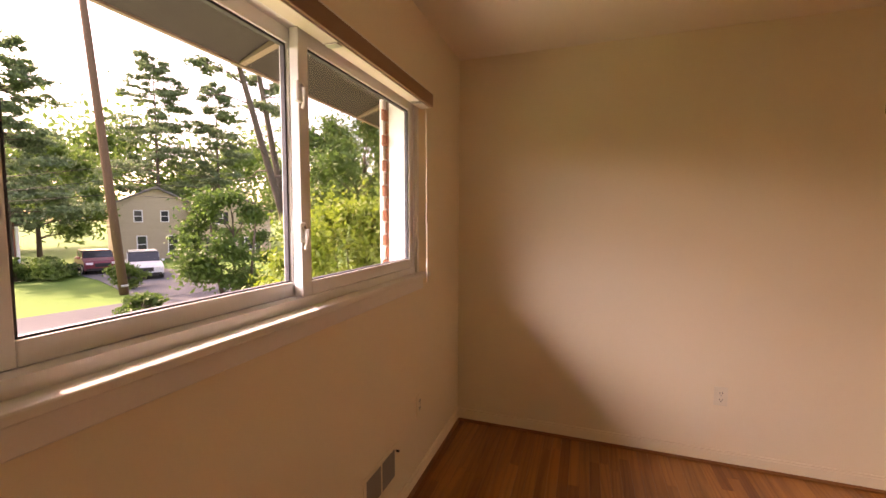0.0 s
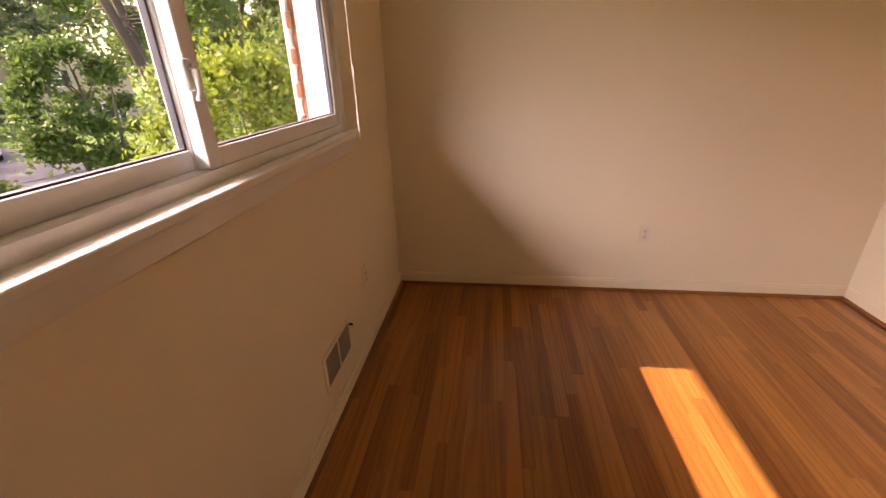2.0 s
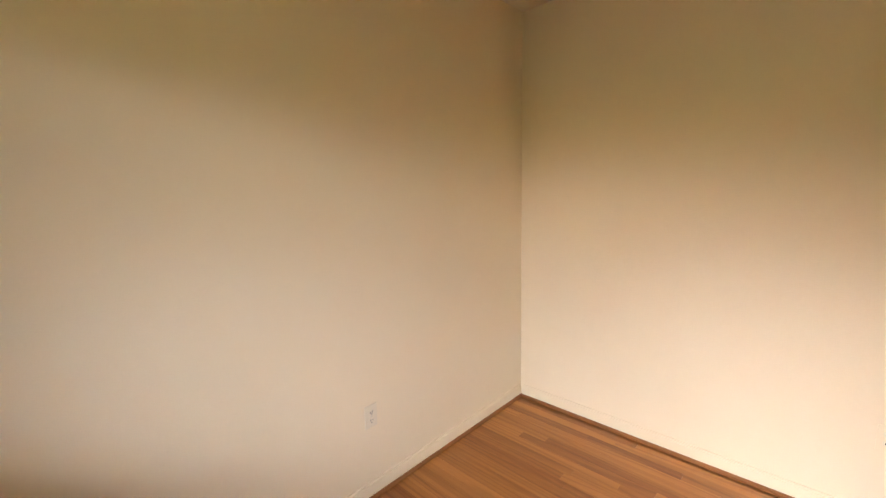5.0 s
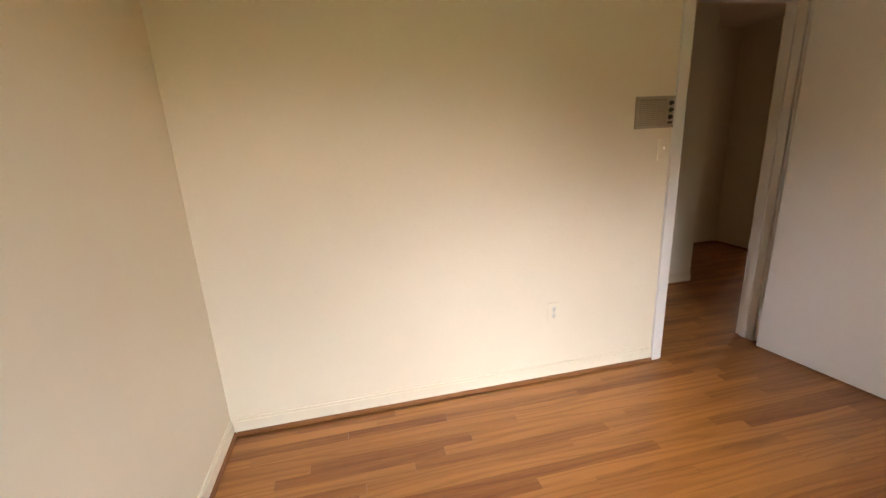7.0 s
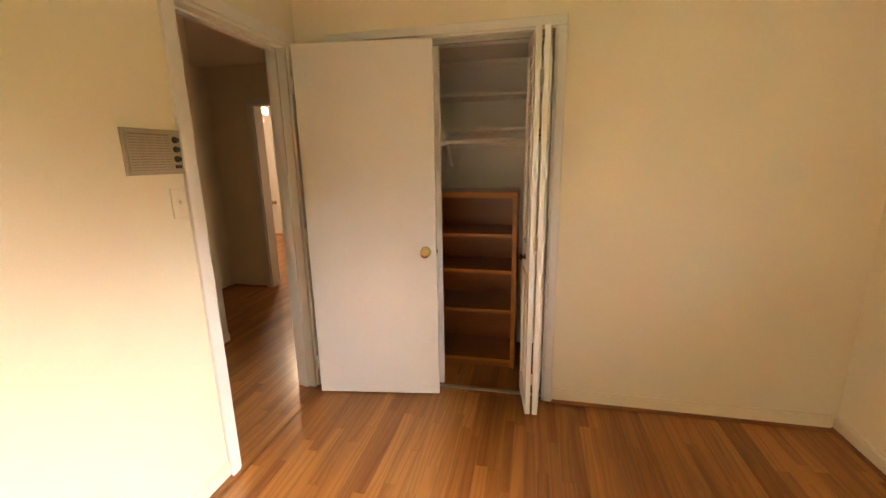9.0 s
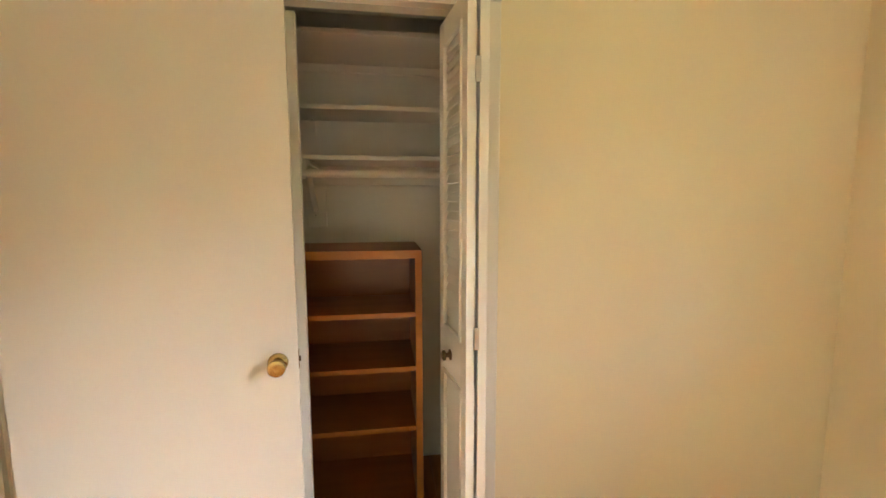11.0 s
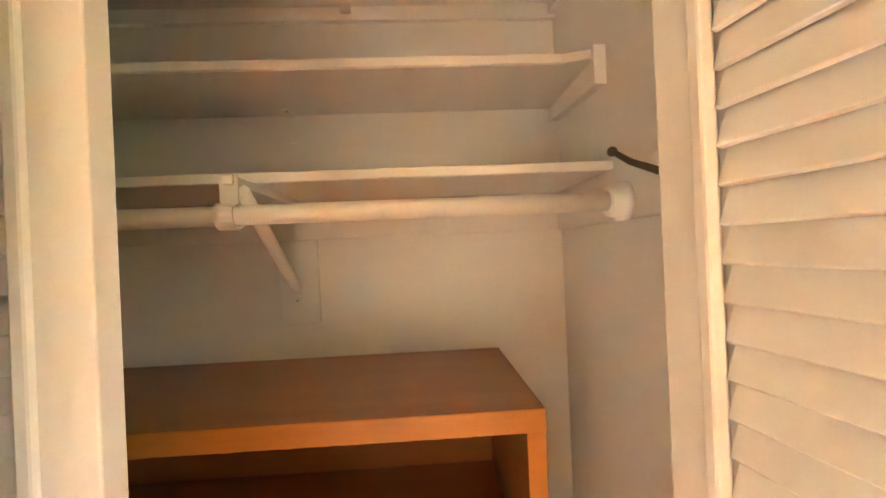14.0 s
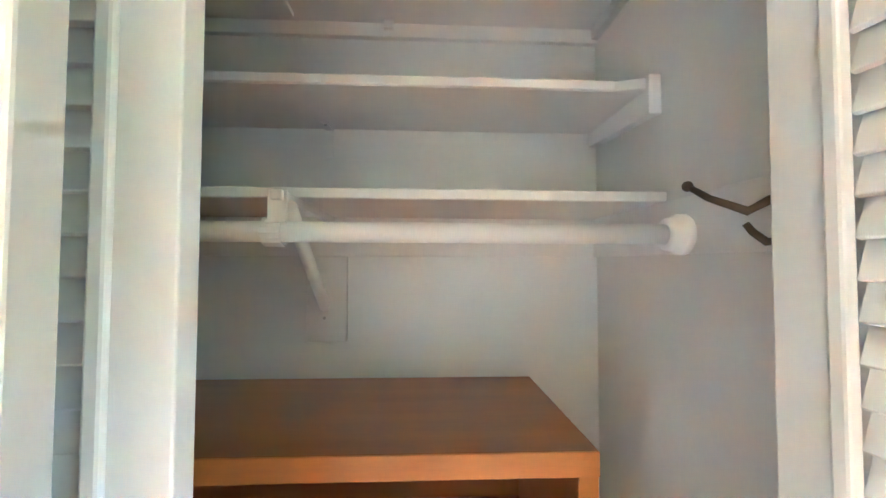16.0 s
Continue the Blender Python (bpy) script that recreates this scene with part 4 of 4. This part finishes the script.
broad_tree(-11.9, 9.3, 4.7, 1.7, "dark green small deciduous tree beside the street", LEAFD, 3, per=1100, size=0.085, trunk=0.09, stems=3)
pine_tree(-16.0, 18.3, 19, (-0.02, -0.36), "tall pine with a leaning bare trunk", 5, bare=0.55, trunk=0.24, pads=18, per=120, dead=9)
pine_tree(-17.0, 19.1, 19, (0.0, -0.235), "tall pine with a bare lower trunk", 6, bare=0.5, trunk=0.24, pads=20, per=120, dead=8)
pine_tree(-43, 29.0, 21, (0.0, 0.0), "tall dense green pine tree", 8, bare=0.3, spread=6.5, pads=64, per=130)
pine_tree(-34, 12.6, 15, (0.0, 0.0), "tall pine tree behind the lawn", 9, bare=0.2, spread=5.0, pads=60, per=130)
pine_tree(-40, 34, 19, (0.0, 0.0), "pine tree beside the tan house", 10, bare=0.3, spread=5.8, pads=60, per=130)
broad_tree(-40, 17.0, 9.5, 4.0, "leafy tree behind the driveway", LEAFM, 11, per=800, size=0.18, trunk=0.2)
broad_tree(-44, 12.0, 11, 4.5, "leafy tree at the back of the lawn", LEAFM, 12, per=800, size=0.19, trunk=0.22)
broad_tree(-16, 20, 10.0, 3.4, "broad dark green tree behind the shrubs", LEAFD, 13, per=1000, size=0.13, trunk=0.2)
broad_tree(-9.5, 15.0, 8.6, 3.2, "dense dark green tree beside the house", LEAFD, 14, per=1200, size=0.11, trunk=0.18)
broad_tree(-7.0, 17.0, 9.0, 3.0, "leafy green tree beyond the hedge", LEAFM, 15, per=1100, size=0.11, trunk=0.18)
shrub(-4.6, 3.9, G, 1.0, 3.9, "tall yellow-green evergreen shrub outside the window", LEAFY, 21, per=520, size=0.06, n=24)
shrub(-4.2, 5.4, G, 1.3, 4.3, "bright green evergreen shrub outside the window", LEAFY, 22, per=620, size=0.065, n=26)
shrub(-3.6, 7.4, G, 1.6, 5.0, "mid-green tall evergreen shrub beside the house", LEAFM, 23, per=620, size=0.075, n=26)
shrub(-22.3, 12.0, G, 1.0, 1.35, "rounded clipped green bush beside the driveway", LEAFM, 24, size=0.09)
shrub(-15.6, 8.2, G, 0.9, 0.75, "low green bush at the street edge", LEAFD, 25, size=0.09)
for k, (bx, by) in enumerate(((-31, 11.4), (-29.5, 12.3), (-30.5, 13.2), (-33, 10.3), (-35, 12.0))):
    shrub(bx, by, G, 1.2, 1.35, "rounded green hedge bush on the lawn", LEAFM if k % 2 else LEAFD, 30 + k, size=0.1)
woods = leaf_cloud([(-92 + 5 * (k % 4) + 66 * (k / 70), -12 + 105 * k / 70, 3 + (k * 37 % 11) * 0.8, 5.5, 5.5, 5.0) for k in range(70)], 900, 0.4, 77)
woods.materials.append(LEAFM)
tagged(new("far_woods", woods), "distant green woods behind the houses", "woods", "", "stuff")

pl = thing("utility_pole", pose(-20.6, 10.8, G), "brown wooden utility pole by the street", "utility pole")
bm = bmesh.new()
tube(bm, [(0, 0, 0), (0.2, -0.6, 6.0), (0.6, -1.8, 18.0)], [0.2, 0.18, 0.13], 14)
part("pole", bm, POLEW, pl)
part("collar", lathe_ring(bmesh.new(), (0.02, -0.03, 0.4), (0.04, -0.07, 1), [(0, 0.205), (0.12, 0.204)], 14), STEEL, pl, "metal band")
wires = bmesh.new()
for dz, sag in ((6.2, 0.5), (5.6, 0.6), (4.9, 0.4)):
    tube(wires, [(-20.35 + 14 * f, 10.4 + 26 * f, G + dz - sag * 4 * f * (1 - f)) for f in (0, 0.25, 0.5, 0.75, 1)], 0.014, 5)
    tube(wires, [(-20.35 - 20 * f, 10.4 - 4 * f, G + dz - sag * 4 * f * (1 - f)) for f in (0, 0.25, 0.5, 0.75, 1)], 0.014, 5)
solo("overhead_wires", wires, DARK, "thin dark overhead wires from the pole", "wires", kind="")


# ---- cars ----
def car(x, y, turn, paint, label, L=4.6, H=1.62, W=1.86):
    c = thing("car", pose(x, y, G + 0.03, 0, 0, turn), label, "car")
    hl, hw = L / 2, W / 2
    bm = prism(bmesh.new(), [(-hl, 0.35), (-hl + 0.05, 0.85), (-hl + 0.2, 1.0), (hl - 1.25, 1.02), (hl - 0.15, 0.88), (hl, 0.7), (hl - 0.02, 0.32), (hl - 0.5, 0.24), (-hl + 0.4, 0.24)], "y", -hw, hw)
    bmesh.ops.bevel(bm, geom=bm.edges[:], offset=0.06, segments=2, affect="EDGES")
    part("body", bm, paint, c)
    bm = prism(bmesh.new(), [(-hl + 0.12, 0.98), (-hl + 0.45, H - 0.06), (-hl + 0.9, H), (0.35, H - 0.02), (hl - 1.3, 0.99)], "y", -hw + 0.12, hw - 0.12)
    bmesh.ops.bevel(bm, geom=bm.edges[:], offset=0.05, segments=2, affect="EDGES")
    part("cabin_glass", bm, CARG, c, "dark tinted glass")
    part("roof_panel", boxes((-hl + 0.6, -hw + 0.17, H - 0.02, 0.4, hw - 0.17, H + 0.015), bev=0.012), paint, c)
    for px in (-hl + 0.55, -0.35, 0.6):
        for s in (-1, 1):
            part("pillar", boxes((px - 0.03, s * (hw - 0.122) - 0.012, 0.98, px + 0.03, s * (hw - 0.122) + 0.012, H - 0.1), bev=0.004), paint, c)
    part("grille", boxes((hl - 0.02, -0.4, 0.5, hl + 0.012, 0.4, 0.74), bev=0.01), RUBBER, c, "dark grille")
    part("bumper", boxes((hl - 0.05, -hw + 0.1, 0.28, hl + 0.03, hw - 0.1, 0.42), bev=0.02), RUBBER, c)
    for s in (-1, 1):
        part("headlight", boxes((hl - 0.16, s * 0.66 - 0.18, 0.66, hl + 0.008, s * 0.66 + 0.18, 0.8), bev=0.02), VINYL, c, "clear headlight")
        part("mirror", boxes((0.5, s * (hw + 0.08) - 0.09, 0.98, 0.62, s * (hw + 0.08) + 0.09, 1.12), bev=0.03), paint, c)
        for wx in (-hl + 0.85, hl - 0.9):
            tyre = part("wheel", lathe_ring(bmesh.new(), (wx, s * (hw - 0.2), 0.34 - 0.02), (0, s, 0), [(0, 0.3), (0.02, 0.335), (0.2, 0.335), (0.22, 0.3), (0.21, 0.22)], 20), RUBBER, c, "black tyre")
            part("rim", lathe_ring(bmesh.new(), (wx, s * (hw - 0.2), 0.32), (0, s, 0), [(0.18, 0.21), (0.222, 0.2), (0.215, 0.05)], 16), STEEL, tyre, "silver rim")
    return c


car(-26.2, 15.6, -32, CARW, "white sport utility car parked on the driveway")
car(-31.5, 16.0, -22, CARR, "dark red car parked on the driveway", L=4.3, H=1.5)


# ---- houses ----
def house(x, y, turn, w, d, h, rise, wall, label, floors, shutters=True):
    """Gable end along local y; front faces local +x."""
    o = thing("house", pose(x, y, G, 0, 0, turn), label, "house")
    part("wall", prism(bmesh.new(), [(-w / 2, 0), (w / 2, 0), (w / 2, h), (0, h + rise), (-w / 2, h)], "x", -d, 0), wall, o)
    ov = 0.45
    for s in (-1, 1):
        k = rise / (w / 2)
        part("roof", prism(bmesh.new(), [(0, h + rise + 0.02), (s * (w / 2 + ov), h - k * ov + 0.02), (s * (w / 2 + ov), h - k * ov + 0.16), (0, h + rise + 0.2)], "x", -d - 0.4, 0.4), SHINGLE, o, "grey shingle roof slope")
    part("bargeboard", boxes((0.36, -0.06, h + rise - 0.1, 0.42, 0.06, h + rise + 0.1)), FASCIA, o)
    for wy, wz, ww, wh in floors:
        wd = part("window", boxes((0.0, wy - ww / 2, wz, 0.05, wy - ww / 2 + 0.08, wz + wh), (0.0, wy + ww / 2 - 0.08, wz, 0.05, wy + ww / 2, wz + wh),
                  (0.0, wy - ww / 2, wz, 0.05, wy + ww / 2, wz + 0.08), (0.0, wy - ww / 2, wz + wh - 0.08, 0.05, wy + ww / 2, wz + wh), (0.0, wy - ww / 2, wz + wh / 2 - 0.03, 0.05, wy + ww / 2, wz + wh / 2 + 0.03)), VINYL, o, "white window frame")
        part("pane", boxes((0.004, wy - ww / 2 + 0.05, wz + 0.05, 0.03, wy + ww / 2 - 0.05, wz + wh - 0.05)), CARG, wd)
        if shutters and ww > 0.9:
            for s in (-1, 1):
                part("shutter", boxes((0.0, wy + s * (ww / 2 + 0.25) - 0.2, wz, 0.05, wy + s * (ww / 2 + 0.25) + 0.2, wz + wh)), RUBBER, o, "black shutter")
    return o


house(-36.5, 24.0, -28, 6.2, 9, 5.0, 1.5, SIDING, "tan two-storey house with a grey gable roof", ((-1.4, 3.4, 0.7, 1.1), (0.6, 3.4, 0.7, 1.1), (-1.2, 0.6, 0.8, 1.6), (1.2, 0.4, 0.9, 1.8)), False)
house(-32.5, 29.0, -28, 7.0, 8, 4.6, 1.4, SIDING, "tan house wing with black shutters", ((-1.6, 3.2, 1.1, 1.2), (1.4, 3.2, 1.1, 1.2), (-1.6, 0.6, 1.1, 1.3), (1.4, 0.6, 1.1, 1.3)))
hb = house(-36.0, 9.0, -10, 9.0, 9, 3.6, 1.4, BRICKF, "red brick house with a porch post", ((2.2, 1.2, 1.2, 1.4),))
part("porch_post", boxes((1.2, 4.2, 0, 1.35, 4.35, 3.2), bev=0.01), VINYL, hb, "white porch post")

# ---- floor strips ----
floor = structure("floor", boxes((0, RY, -0.016, RX, 0, -0.012)), DARK, "varnished red-brown oak strip floor")
PW = 0.057
STRIP = mesh_of("floor_strip", boxes((-0.5 * PW + 0.0003, -0.5, -0.012, 0.5 * PW - 0.0003, 0.5, 0.0), bev=0.0004), OAK)
rows = int(RX / PW)
rng = random.Random(4)
far = bmesh.new()


def strips(x, y0, y1, maker):
    y = y0
    while y < y1 - 1e-4:
        ln = min(rng.choice((0.5, 0.75, 0.95, 1.3, 1.7)) if y > y0 else rng.uniform(0.2, 0.9), y1 - y)
        if y1 - y - ln < 0.12:
            ln = y1 - y
        maker(x, y, ln)
        y += ln


def near_strip(x, y, ln):
    part("floor_strip", STRIP, None, floor, "", Matrix.LocRotScale((x, y + ln / 2, 0), None, (1, (ln - 0.0006), 1)))


def far_strip(x, y, ln):
    v = [far.verts.new((x + a, b, c)) for c in (-0.012, 0.0) for a, b in ((-0.0282, y + 0.0004), (0.0282, y + 0.0004), (0.0282, y + ln - 0.0004), (-0.0282, y + ln - 0.0004))]
    far.faces.new((v[4], v[5], v[6], v[7]))
    for i in range(4):
        far.faces.new((v[i], v[(i + 1) % 4], v[4 + (i + 1) % 4], v[4 + i]))


for r in range(rows + 1):
    strips((r + 0.5) * PW if r < rows else RX - PW * 0.5 + 0.012, RY, 0.0, near_strip)
x = CX0 + 0.5 * PW
while x < RX + 0.1:
    strips(x, CB, RY - 0.001, far_strip)
    x += PW
x = RX + 0.012 + 0.5 * PW
while x < 7.1:
    if x < RX + 0.12:
        strips(x, DY0 - 0.001, DY1 + 0.001, far_strip)
    else:
        strips(x, -8.2, 0.0, far_strip)
    x += PW
hf = new("hall_floor", mesh_of("hall_floor", far, OAKREST))
tagged(hf, "varnished oak strip floor of hall and closet", "floor", "", "stuff")
